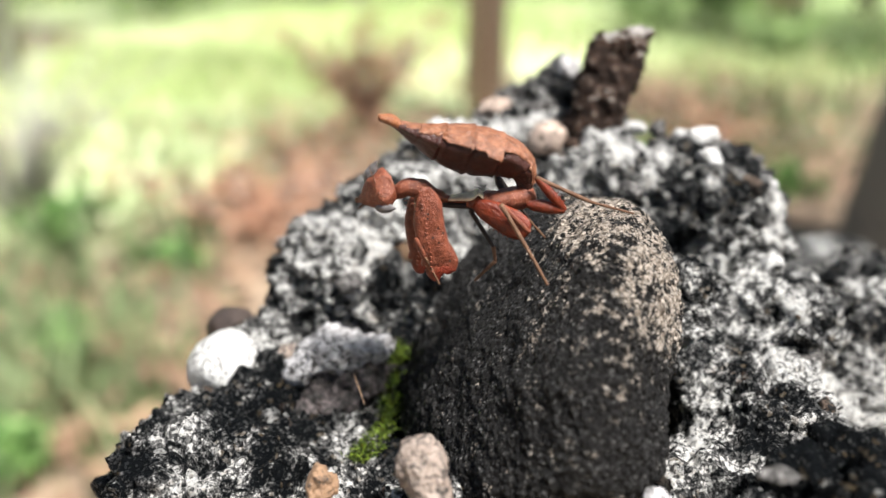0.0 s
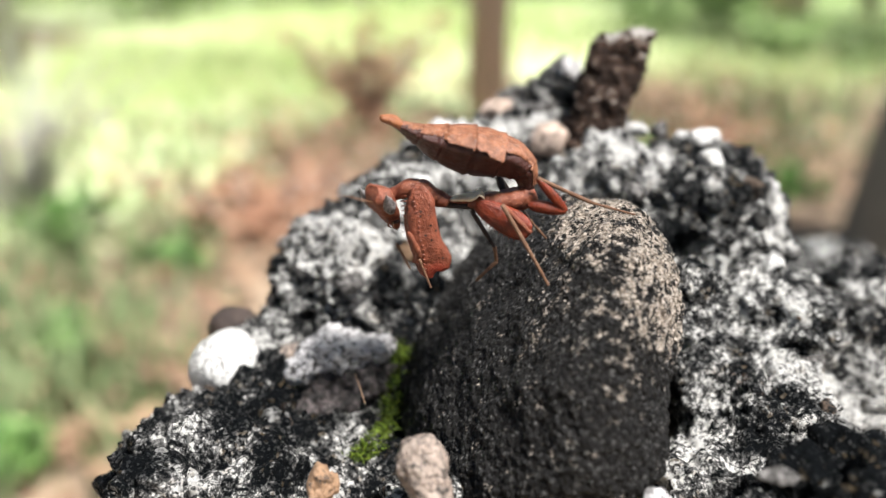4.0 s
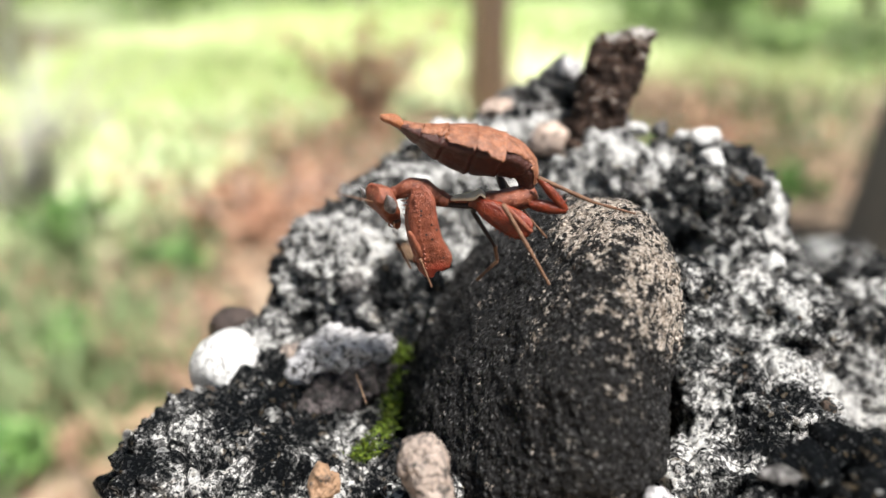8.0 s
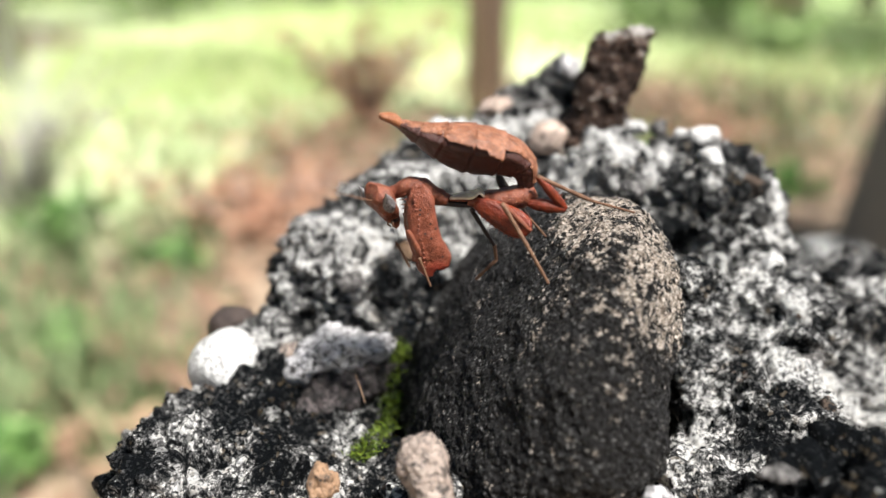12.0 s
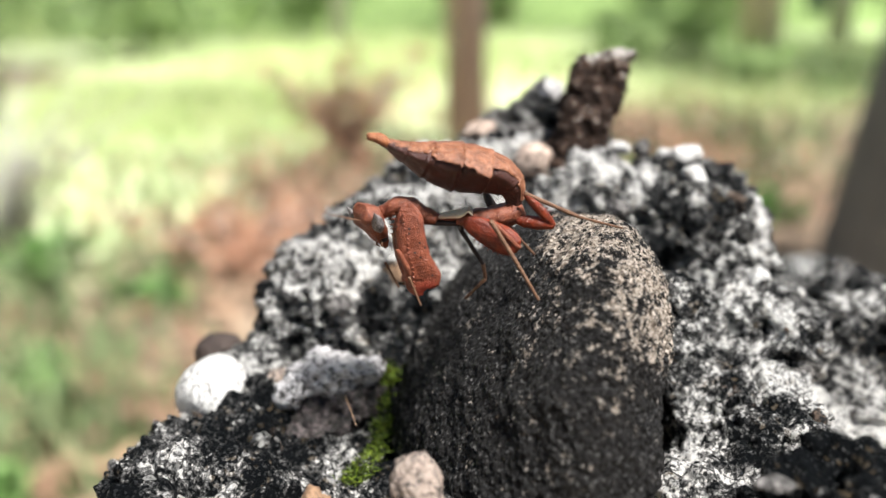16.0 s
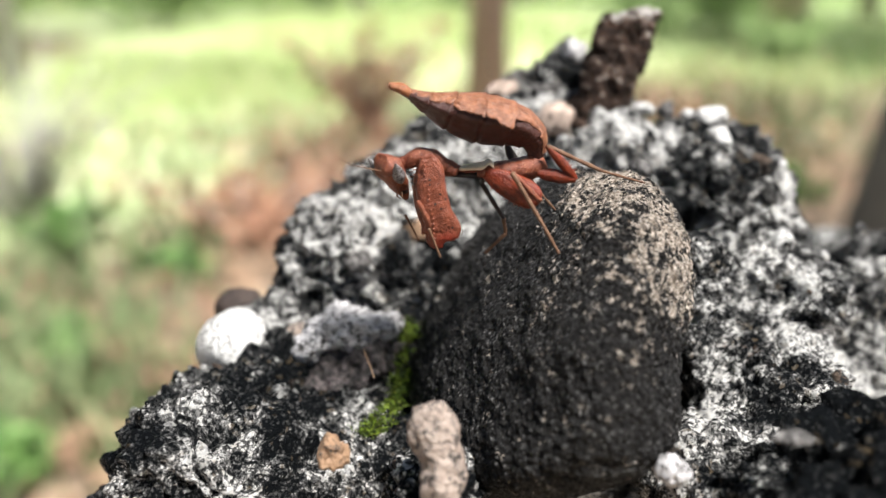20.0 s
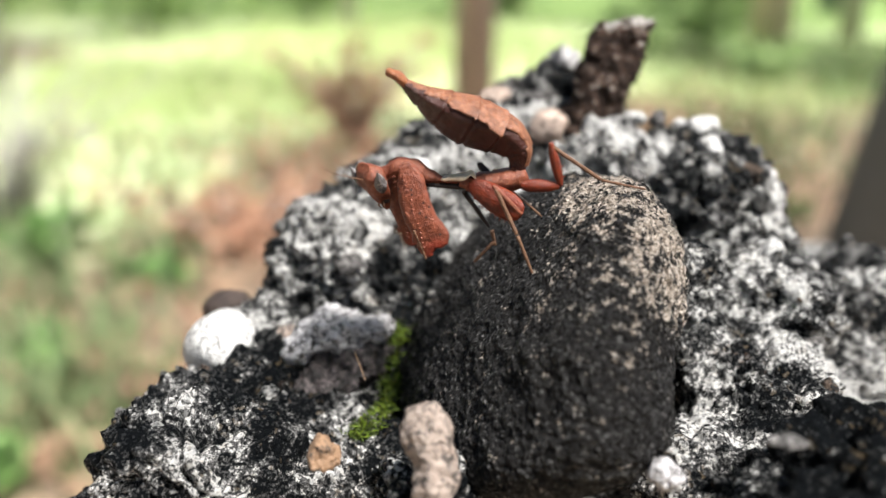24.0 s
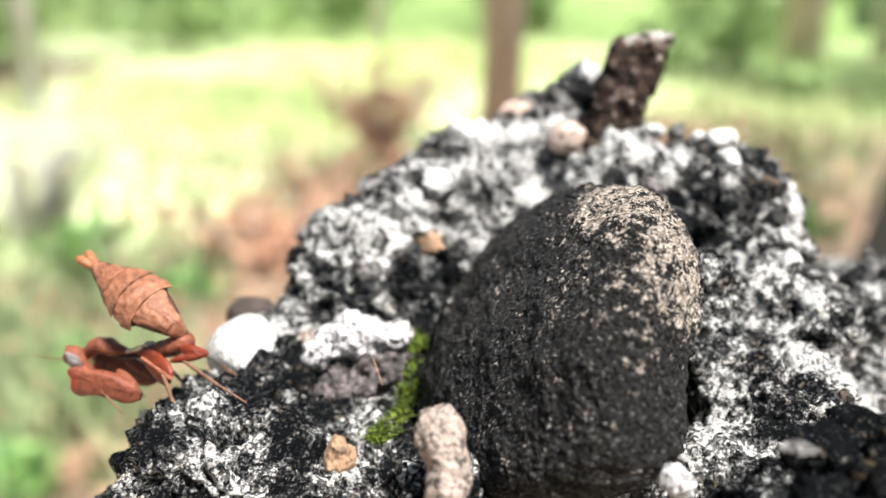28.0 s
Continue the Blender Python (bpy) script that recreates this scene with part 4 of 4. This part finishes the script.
def plate_mesh(t0, t1, seed, lobe, reach=1.12):
    """One back plate: a shell with ragged side lobes and a raised hind rim."""
    rng = random.Random(seed)
    nu, nv = 16, 34
    jag = [rng.uniform(-0.09, 0.09) + 0.07 * math.sin(1.1 * i + seed) for i in range(nu + 1)]
    verts, faces = [], []
    for layer in (0, 1):
        for i in range(nu + 1):
            u = (i / nu) ** 1.5
            bulge = lobe * (1 - u) ** 0.8 * min(1.0, 0.75 + 3 * u) + jag[i]
            for j in range(nv + 1):
                v = -1 + 2 * j / nv
                angle = v * (reach + bulge * 0.60)
                out = 1.075 + (0.035 + 0.05 * (1 - abs(v)) ** 2) * (1 - u) ** 4 + 0.26 * bulge * abs(v) ** 4 + 0.05 * noise.noise(Vector((u * 3, v * 4, seed)))
                p = ring(t0 + (t1 - t0) * u, angle, out - 0.045 * layer)
                verts.append(tuple(p + Vector((0, 0, 0.11 * noise.noise(Vector((u * 6, v * 8, seed + 5)))))))
    row, block = nv + 1, (nu + 1) * (nv + 1)
    for i in range(nu):
        for j in range(nv):
            a = i * row + j
            faces.append((a, a + 1, a + row + 1, a + row))
            faces.append((block + a, block + a + row, block + a + row + 1, block + a + 1))
    edge = [j for j in range(row)] + [i * row + nv for i in range(1, nu + 1)] + [nu * row + j for j in range(nv - 1, -1, -1)] + [i * row for i in range(nu - 1, 0, -1)]
    for a, b in zip(edge, edge[1:] + edge[:1]):
        faces.append((b, a, a + block, b + block))
    me = small(raw_mesh("back_plate", verts, faces))
    # the front seam of the plate is a dark narrow band
    me.materials.append(PLATE)
    me.materials.append(BELLY if lobe > 0.2 else PLATE)
    seam = [0] * len(faces)
    for j in range(2 * nv):
        seam[j] = 1
    for j in range(2 * nu * nv, 2 * nu * nv + nv):
        seam[j] = 1
    me.polygons.foreach_set("material_index", seam)
    return me


SEAMS = (0.22, 0.39, 0.54, 0.67, 0.78, 0.86)


def belly_mesh():
    n, sides = 200, 40

    def groove(t):
        return 1.0 - 0.07 * sum(math.exp(-((t - s) / 0.007) ** 2) - 0.6 * math.exp(-((t - s - 0.018) / 0.010) ** 2) for s in SEAMS)

    verts = [tuple(ring(i / n, 2 * math.pi * k / sides - math.pi, groove(i / n))) for i in range(n + 1) for k in range(sides)]
    faces = [(i * sides + k, i * sides + (k + 1) % sides, (i + 1) * sides + (k + 1) % sides, (i + 1) * sides + k) for i in range(n) for k in range(sides)]
    faces += [tuple(range(sides))[::-1], tuple(range(n * sides, (n + 1) * sides))]
    me = raw_mesh("belly", verts, faces)
    bm = bmesh.new()
    bm.from_mesh(me)
    bmesh.ops.recalc_face_normals(bm, faces=bm.faces)
    bm.to_mesh(me)
    bm.free()
    me.polygons.foreach_set("use_smooth", [True] * len(me.polygons))
    return small(pushed(me, lambda p: 0.05 * fractal(p, 1.0, 3, 3)))


abdomen = part("abdomen", belly_mesh(), BELLY, mantis, "dark red underside of the abdomen", local(*ABDOMEN_BASE))
for n, (t0, t1, lobe) in enumerate(((0.10, 0.23, 0.0), (0.22, 0.40, -0.35), (0.39, 0.55, 0.95), (0.54, 0.68, 0.35), (0.67, 0.79, -0.40), (0.78, 0.87, -0.55), (0.86, 0.94, -0.55))):
    part("back_plate", plate_mesh(t0, t1, 60 + n, lobe), PLATE, abdomen, "ragged tan-brown plate")
for side in (-1, 1):
    part("tail_lobe", small(body_tube(((12.6, 6.3, 0.45, 0.4, 0.2 * side), (13.5, 6.9, 0.65, 0.5, 0.4 * side), (14.5, 7.1 + 0.15 * side, 0.5, 0.4, 0.55 * side), (14.8, 7.15 + 0.15 * side, 0.2, 0.2, 0.55 * side)), 12, 10)), ORANGE, abdomen, "orange-brown tail lobe")

# thorax and neck
thorax = part("thorax", small(body_tube(((-3.9, 1.6, 0.8, 0.7), (-3.2, 1.2, 1.3, 1.15), (-1.8, 0.8, 1.5, 1.15), (0.2, 0.5, 1.35, 1.05), (1.8, 0.4, 1.05, 0.8), (3.0, 0.45, 0.7, 0.5)), 24, 40, 2.2, 0.17, 5)), SKIN, mantis)
part("wing_bud", small(body_tube(((1.3, 1.05, 0.9, 0.22), (1.8, 1.55, 1.0, 0.14), (2.3, 1.20, 1.05, 0.24), (3.0, 1.05, 1.05, 0.28), (3.8, 0.95, 0.85, 0.26), (4.9, 0.85, 0.6, 0.2)), 14, 14, 2.2, 0.08, 7)), PALE_SKIN, mantis, "pale cream wing bud")
part("neck", small(body_tube(((2.4, 0.05, 0.5, 0.34), (4.4, 0.15, 0.45, 0.32), (6.4, 0.35, 0.5, 0.34)), 12, 12)), BLACK_AND_SHADED_SKIN, mantis, "narrow blackish underside of the forebody")
part("forebody", small(body_tube(((2.8, 0.75, 0.45, 0.3), (4.6, 0.75, 0.5, 0.34), (6.2, 1.15, 0.85, 0.75), (7.6, 1.75, 1.3, 1.05), (8.9, 2.0, 1.2, 1.0), (10.0, 1.7, 0.8, 0.8), (11.0, 1.3, 0.6, 0.6), (11.9, 1.0, 0.5, 0.5)), 24, 40, 2.2, 0.17, 9)), SKIN, mantis)


# head: wide above with pointed eyes, narrow at the mouth
def build_head():
    me = rounded(4, (1.0, 2.1, 2.5), 2.2)
    co, _ = mesh_arrays(me)
    z = co[:, 2]
    co[:, 1] *= np.interp(z, (-2.2, -1.4, 0.2, 1.3, 2.2), (0.42, 0.42, 0.95, 1.0, 0.8))
    co[:, 0] *= np.interp(z, (-2.2, -1.0, 1.0, 2.2), (0.6, 0.85, 1.05, 0.7))
    co[:, 2] = np.where(z > 0, z * 0.62, z * 1.25)
    me.vertices.foreach_set("co", co.ravel())
    me.update()
    me.transform(Matrix.Diagonal((1.22, 1.10, 1.36, 1)))
    chip(me, (1.22, 2.2, 2.7), 13, 0.25)
    return small(pushed(me, lambda p: 0.16 * fractal(p, 1.1, 3, 77) + 0.16 * np.clip(0.35 - grains(p, 0.75, 78), 0, None)))


head = part("head", build_head(), SKIN, mantis)
for side in (-1, 1):
    me = rounded(4, (0.72, 0.66, 1.5), 2.0)
    co, _ = mesh_arrays(me)
    # a teardrop: drawn out to a point above
    co[:, 0] *= np.interp(co[:, 2], (-1.5, -0.4, 0.5, 1.5), (0.8, 1, 0.75, 0.15))
    co[:, 1] *= np.interp(co[:, 2], (-1.5, -0.4, 0.5, 1.5), (0.8, 1, 0.8, 0.3))
    co[:, 1] += side * np.interp(co[:, 2], (-1.75, 0, 1.75), (-0.35, 0, 0.55))
    me.vertices.foreach_set("co", co.ravel())
    part("eye", small(me), EYE, head, "grey streaked pointed eye", local(0.25, 1.95 * side, 0.15, -10 * side))
    part("antenna", tube([Vector(p) * MM for p in ((0.8, 0.4 * side, 0.6), (1.7, 0.9 * side, 1.6), (2.6, 1.5 * side, 2.6), (3.2, 2.1 * side, 3.9))], [0.00006, 0.00005, 0.00004, 0.00002], 6), SHANK, head)
    part("palp", tube([Vector(p) * MM for p in ((0.3, 0.35 * side, -2.4), (0.7, 0.5 * side, -3.0), (0.5, 0.55 * side, -3.5))], [0.00013, 0.00011, 0.00006], 6), SHANK, head)
part("mouth", small(body_tube(((-0.3, -3.1, 0.3, 0.2), (0.1, -2.6, 0.5, 0.45), (0.3, -2.1, 0.55, 0.5)), 12, 8)), BLACK_AND_SHADED_SKIN, head)


def limb_mesh(length, profile, flat=1.0, spines=0, seed=1, wobble=0.03):
    """A leg segment along +x from its joint; profile: rows of (fraction, half width), flat: thickness to width."""
    me = body_tube([(length * t, 0.0, r * flat, r) for t, r in profile], 12, 16, 2.0, wobble, seed)
    if spines:
        bm = bmesh.new()
        bm.from_mesh(me)
        for n in range(spines):
            t = 0.2 + 0.7 * n / spines
            r = np.interp(t, [p[0] for p in profile], [p[1] for p in profile])
            bmesh.ops.create_cone(bm, segments=5, radius1=0.09, radius2=0.012, depth=0.4, matrix=Matrix.Translation((length * t, 0.1 * (-1) ** n, r + 0.1)))
        bm.to_mesh(me)
        bm.free()
        me.polygons.foreach_set("use_smooth", [True] * len(me.polygons))
    return small(me)


# ---- poses of the limbs: joints in millimetres of the insect's space ----
STANDING = {
    "near_middle": ((2.2, 1.0, 0.6), (-3.3, 3.2, -1.7), (-0.3, 3.4, 1.4), (-3.0, 4.7, -2.9), (-4.6, 5.4, -5.6)),
    "far_middle": ((1.8, -0.9, 0.2), (2.4, -2.8, -1.6), (-0.1, -3.2, -5.8), (-0.4, -3.4, -7.6), (1.9, -3.2, -9.9)),
    "near_hind": ((-3.1, 1.0, 0.6), (-7.1, 1.3, 0.0), (-3.9, 1.6, 3.6), (-9.7, 1.0, 0.8), (-14.4, 0.4, -0.7)),
    "far_hind": ((-2.2, -1.0, 0.3), (-1.0, -2.6, 0.6), (-0.2, -3.2, 2.7), (-4.0, -4.4, -3.0), (-6.0, -4.8, -5.4)),
    "near_fore": ((7.6, 1.0, 0.9), (8.2, 2.4, 3.0), (6.9, 2.7, -6.2), (8.9, 3.3, -2.0), (6.8, 3.7, -7.6)),
    "far_fore": ((7.6, -1.0, 0.9), (8.7, -1.9, 1.0), (7.6, -2.3, -6.4), (11.4, -2.0, -3.3), (9.2, -2.0, -7.9), (9.4, -2.3, -2.4)),
}
OPENING = dict(STANDING)
OPENING["near_fore"] = ((7.6, 1.0, 0.9), (7.3, 2.4, 2.7), (6.0, 2.7, -7.0), (8.0, 3.1, -2.8), (5.8, 3.3, -7.4))
OPENING["far_fore"] = ((7.6, -1.0, 0.9), (8.0, -1.9, 1.4), (7.8, -2.3, -7.4), (9.2, -2.3, -3.2), (8.4, -2.3, -8.2))

LEG_PARTS = []      # part, joint index, key of its leg


def leg(name, key, segments):
    for n, (piece, profile, flat, spines, material) in enumerate(segments):
        length = (Vector(STANDING[key][n + 1]) - Vector(STANDING[key][n])).length
        if key == "near_middle" and n == 3:
            length = 4.2
        ob = part(piece, limb_mesh(length, profile, flat, spines, 7 * n + len(LEG_PARTS)), material, mantis)
        LEG_PARTS.append((ob, n, key))


SLIM = ((0, 1.0), (0.5, 0.9), (0.95, 0.8), (1.0, 0.5))


def slim(r):
    return [(t, r * k) for t, k in SLIM]


LEAF_THIGH = ((0, 0.55), (0.18, 1.05), (0.42, 1.38), (0.66, 1.52), (0.85, 1.35), (0.96, 0.9), (1.0, 0.3))


def swollen(r):
    return [(0, 0.45 * r), (0.2, 0.85 * r), (0.5, r), (0.8, 0.75 * r), (0.97, 0.5 * r), (1.0, 0.25 * r)]


leg("middle_leg", "near_middle", (("thigh", LEAF_THIGH, 0.36, 8, RED_LEG), ("knee_segment", slim(0.30), 1.0, 0, SKIN),
                                  ("shank", slim(0.26), 1.0, 0, SHANK), ("foot", slim(0.20), 1.0, 0, SHANK)))
# far middle leg: the body's shade is painted on as black
leg("middle_leg", "far_middle", (("thigh", slim(0.4), 0.7, 0, BLACK_AND_SHADED_SKIN), ("knee_segment", slim(0.26), 1.0, 0, BLACK_AND_SHADED_SKIN),
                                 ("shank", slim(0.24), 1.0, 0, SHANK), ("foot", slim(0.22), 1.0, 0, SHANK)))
leg("hind_leg", "near_hind", (("thigh", swollen(0.72), 0.7, 0, RED_LEG), ("knee_segment", swollen(0.52), 0.8, 6, RED_LEG),
                              ("shank", slim(0.24), 1.0, 0, SHANK), ("foot", slim(0.15), 1.0, 0, SHANK)))
# far hind leg, likewise painted black for its shade
leg("hind_leg", "far_hind", (("thigh", slim(0.45), 0.8, 0, BLACK_AND_SHADED_SKIN), ("knee_segment", swollen(0.45), 0.8, 0, BLACK_AND_SHADED_SKIN),
                             ("shank", slim(0.2), 1.0, 0, BLACK_AND_SHADED_SKIN), ("foot", slim(0.14), 1.0, 0, SHANK)))


# forelegs: broad flat "boxing glove" thighs with a folded shank
def glove_mesh():
    rows = ((0.0, 0.0, 0.3, 0.6), (1.4, -0.2, 0.55, 1.25), (3.0, 0.0, 0.7, 1.48), (4.7, 0.05, 0.74, 1.54), (6.2, -0.15, 0.72, 1.55),
            (7.3, -0.38, 0.66, 1.72), (8.0, -0.50, 0.58, 1.90), (8.3, -0.38, 0.54, 1.72), (8.9, 0.0, 0.46, 1.15), (9.5, 0.10, 0.35, 0.70), (10.0, 0.05, 0.2, 0.35))
    me = body_tube(rows, 30, 60, 3.4, 0.07, 31)
    bm = bmesh.new()
    bm.from_mesh(me)
    rng = random.Random(3)
    for n in range(16):
        x = 0.9 + 0.52 * n
        h = 0.12 * (n % 2)
        for s in (-1, 1):
            bmesh.ops.create_icosphere(bm, subdivisions=1, radius=0.15, matrix=Matrix.Translation((x, s * 0.70, 0.35 + 0.08 * math.sin(n))))
        bmesh.ops.create_cone(bm, segments=5, radius1=0.10, radius2=0.015, depth=0.5, matrix=Matrix.Translation((x, rng.uniform(-0.2, 0.2), 1.45 - 0.02 * n)))
    bm.to_mesh(me)
    bm.free()
    me.polygons.foreach_set("use_smooth", [True] * len(me.polygons))
    return small(me)


def glove_material():
    m = Mat("dotted_glove", 0.42)
    col = m.mix(m.span(m.noise(1300, 6, 0.7), 0.35, 0.65), (0.235, 0.064, 0.032), (0.14, 0.034, 0.016))
    col = m.mix(m.math("MULTIPLY", m.span(m.noise(700, 6, 0.65), 0.52, 0.70), 0.35), col, (0.09, 0.022, 0.012))
    col = m.mix(m.span(m.cells(1150), 0.17, 0.12), col, (0.02, 0.01, 0.008))
    col = m.mix(m.near((0.0095, 0, -0.0008), 0.0006, 0.0019), col, (0.24, 0.03, 0.014))
    m.colour(col)
    return m.bump(m.math("ADD", m.noise(3400, 6, 0.65), m.math("MULTIPLY", m.noise(800, 4, 0.6), 1.0)), 0.00022, 0.8).m


GLOVE_SKIN = glove_material()
GLOVE = glove_mesh()
for key in ("near_fore", "far_fore"):
    for n, (piece, me, material) in enumerate((("upper_arm", limb_mesh(4.6, swollen(0.8), 0.8, 0, 12), SKIN), ("glove", GLOVE, GLOVE_SKIN),
                                               ("folded_shank", limb_mesh(5.2, swollen(0.42), 0.8, 6, 14), SKIN), ("claw_foot", limb_mesh(3.3, slim(0.13), 1.0, 0, 15), SHANK))):
        LEG_PARTS.append((part(piece, me, material, mantis), n, key))


RAISED = {
    "near_middle": ((2.0, 1.0, 0.7), (-3.3, 3.2, -1.9), (-0.5, 3.4, 0.9), (-2.9, 4.1, -3.9), (-4.8, 4.5, -8.3)),
    "far_middle": ((1.8, -0.9, 0.2), (2.3, -2.8, -1.4), (-0.9, -3.2, -5.9), (-1.2, -3.4, -7.2), (0.6, -3.2, -9.2)),
    "near_hind": ((-3.2, 1.0, 0.5), (-7.4, 1.3, 0.6), (-6.1, 1.6, 4.8), (-11.6, 1.0, 1.2), (-15.9, 0.4, 0.2)),
    "far_hind": ((-2.2, -1.0, 0.3), (-0.6, -2.6, 0.1), (0.4, -3.2, 1.2), (-4.2, -4.4, -2.6), (-6.4, -4.8, -4.6)),
    "near_fore": ((7.6, 1.0, 0.9), (8.6, 2.4, 2.9), (5.9, 2.7, -6.3), (8.2, 3.1, -2.2), (6.3, 3.3, -6.8)),
    "far_fore": ((7.6, -1.0, 0.9), (9.8, -1.9, 2.4), (7.8, -2.3, -6.6), (10.6, -2.3, -2.2), (8.2, -2.3, -7.4)),
}
LANDED = dict(RAISED)
LANDED["near_fore"] = ((7.4, 1.0, 0.7), (3.0, 2.4, -4.0), (11.8, 2.7, -4.4), (9.0, 3.1, -8.0), (7.8, 3.3, -8.4))
LANDED["far_fore"] = ((7.6, -1.0, 0.9), (3.6, -1.9, -2.8), (12.6, -2.3, -3.2), (10.2, -2.3, -7.0), (9.0, -2.3, -7.4))
LANDED["near_hind"] = ((-3.2, 1.0, 0.5), (-6.8, 1.3, 3.6), (-10.2, 1.4, 6.6), (-16.2, 1.0, 4.2), (-20.4, 0.8, 2.6))
LUNGING = dict(RAISED)
LUNGING["near_fore"] = ((7.6, 1.0, 0.9), (9.6, 2.4, 2.0), (7.0, 2.7, -6.6), (9.6, 3.1, -3.0), (7.4, 3.3, -7.2))
LUNGING["far_fore"] = ((7.6, -1.0, 0.9), (13.4, -1.9, 1.6), (12.4, -2.3, -5.0), (14.2, -2.3, -1.4), (12.2, -2.3, -6.0))
TUCKED = dict(RAISED)
TUCKED["near_middle"] = ((2.0, 1.0, 0.7), (-3.0, 3.4, -2.6), (-2.2, 3.8, -1.6), (-3.6, 4.4, -6.8), (-5.2, 4.8, -11.2))
TUCKED["near_hind"] = ((-3.2, 1.0, 0.5), (-7.0, 1.6, -0.4), (-3.6, 1.8, -0.6), (-8.0, 3.0, -3.4), (-11.0, 3.4, -5.4))
TUCKED["near_fore"] = ((7.6, 1.0, 0.7), (2.4, 2.4, -4.2), (11.2, 2.7, -0.6), (6.8, 3.1, -3.4), (4.6, 3.3, -6.0))
TUCKED["far_fore"] = ((7.6, -1.0, 0.9), (3.0, -1.9, -3.2), (11.8, -2.3, 0.2), (7.6, -2.3, -2.6), (5.6, -2.3, -5.4))

# the head: middle of the eyes, then the directions of its left and of its crown
HEAD_SIDE = ((11.9, 0.8, 2.0), (-1.8, 2.3, -3.9), (-1.95, 1.4, 3.0))
HEAD_DOWN = ((11.95, 0.6, 0.8), (-2.7, 3.67, 0.5), (1.35, 1.57, 3.6))
HEAD_TURNING = ((12.1, 0.7, 1.3), (-1.5, 4.0, -1.4), (0.6, 2.2, 3.4))


def bone(a, b):
    """From joint a along the way to b, its flat side to the insect's left."""
    a, b = Vector(a), Vector(b)
    x = (b - a).normalized()
    y = (Vector((0, 1, 0)) - x * x.y)
    y = y.normalized() if y.length > 0.05 else Vector((0, 0, 1)).cross(x).normalized()
    z = x.cross(y)
    m = Matrix((x, y, z)).transposed().to_4x4()
    m.translation = a * MM
    return m


def limb_pose(joints, n, key):
    if key.endswith("fore") and n == 0:
        a, b = Vector(joints[0]), Vector(joints[1])
        return bone(b - (b - a).normalized() * 4.6, b)
    if key.endswith("fore") and n == 3:
        return bone(Vector(joints[4]) + (Vector(joints[3]) - Vector(joints[4])).normalized() * 3.3, joints[4])
    if key.endswith("fore") and n == 2:
        return bone(joints[2], joints[5 if len(joints) > 5 else 3])
    return bone(joints[n], joints[n + 1])


def head_pose(where):
    centre, left, crown = (Vector(v) for v in where)
    y = left.normalized()
    z = (crown - y * crown.dot(y)).normalized()
    m = Matrix((y.cross(z), y, z)).transposed().to_4x4()
    m.translation = centre * MM
    return m


def root(x, y, z, roll=0.0, pitch=0.0, yaw=0.0):
    return pose(x, y, z, 0, 0, 180 + yaw) @ pose(0, 0, 0, roll, -pitch, 0)


def motions():
    stand, raised = root(*START), root(START[0] - 0.0014, START[1], START[2] - 0.0010)
    walk(mantis, [(0.0, stand), (20.6, stand), (22.4, raised), (26.9, raised),
                  (27.0, root(0.0014, 0.0803, 0.7208, 0, 3)),
                  (27.1, root(-0.0031, 0.0818, 0.7135, 2, 2, -3)),
                  (27.2, root(-0.0169, 0.0836, 0.7050, 5, 0, -6)),
                  (27.3, root(-0.0243, 0.0848, 0.7033, 8, -2, -8)),
                  (27.4, root(-0.0278, 0.0852, 0.7027, 12, -3, -10)),
                  (27.5, root(-0.03119, 0.08531, 0.70237, 14.4, -4.3, -10.5)),
                  (27.7, root(-0.0342, 0.0848, 0.7010, 13.5, -9, -11.5)),
                  (28.0, root(-0.03565, 0.08395, 0.6999, 12.7, -14.2, -12.1))])
    low, high = local(*ABDOMEN_BASE), local(*ABDOMEN_BASE, 0, -9.5)
    walk(abdomen, [(0.0, low), (18.0, low), (20.6, low), (22.4, high), (27.0, high), (27.3, local(*ABDOMEN_BASE, -16, -15, -16)),
                   (27.5, local(*ABDOMEN_BASE, -22.7, -17.5, -22.5)), (28.0, local(*ABDOMEN_BASE, -41.7, -24.9, -25.8))])
    side, down, turning = head_pose(HEAD_SIDE), head_pose(HEAD_DOWN), head_pose(HEAD_TURNING)
    walk(head, [(0.0, side), (1.1, side), (1.35, turning), (1.7, down), (27.0, down), (28.0, down)])
    for ob, n, key in LEG_PARTS:
        a, b, c, d, e = (limb_pose(p[key], n, key) for p in (STANDING, RAISED, LANDED, TUCKED, LUNGING))
        o = limb_pose(OPENING[key], n, key)
        walk(ob, [(0.0, o), (1.15, o), (1.6, a), (20.6, a), (22.4, b), (26.9, b), (27.0, e), (27.2, c), (27.6, c), (27.75, d), (28.0, d)])


motions()
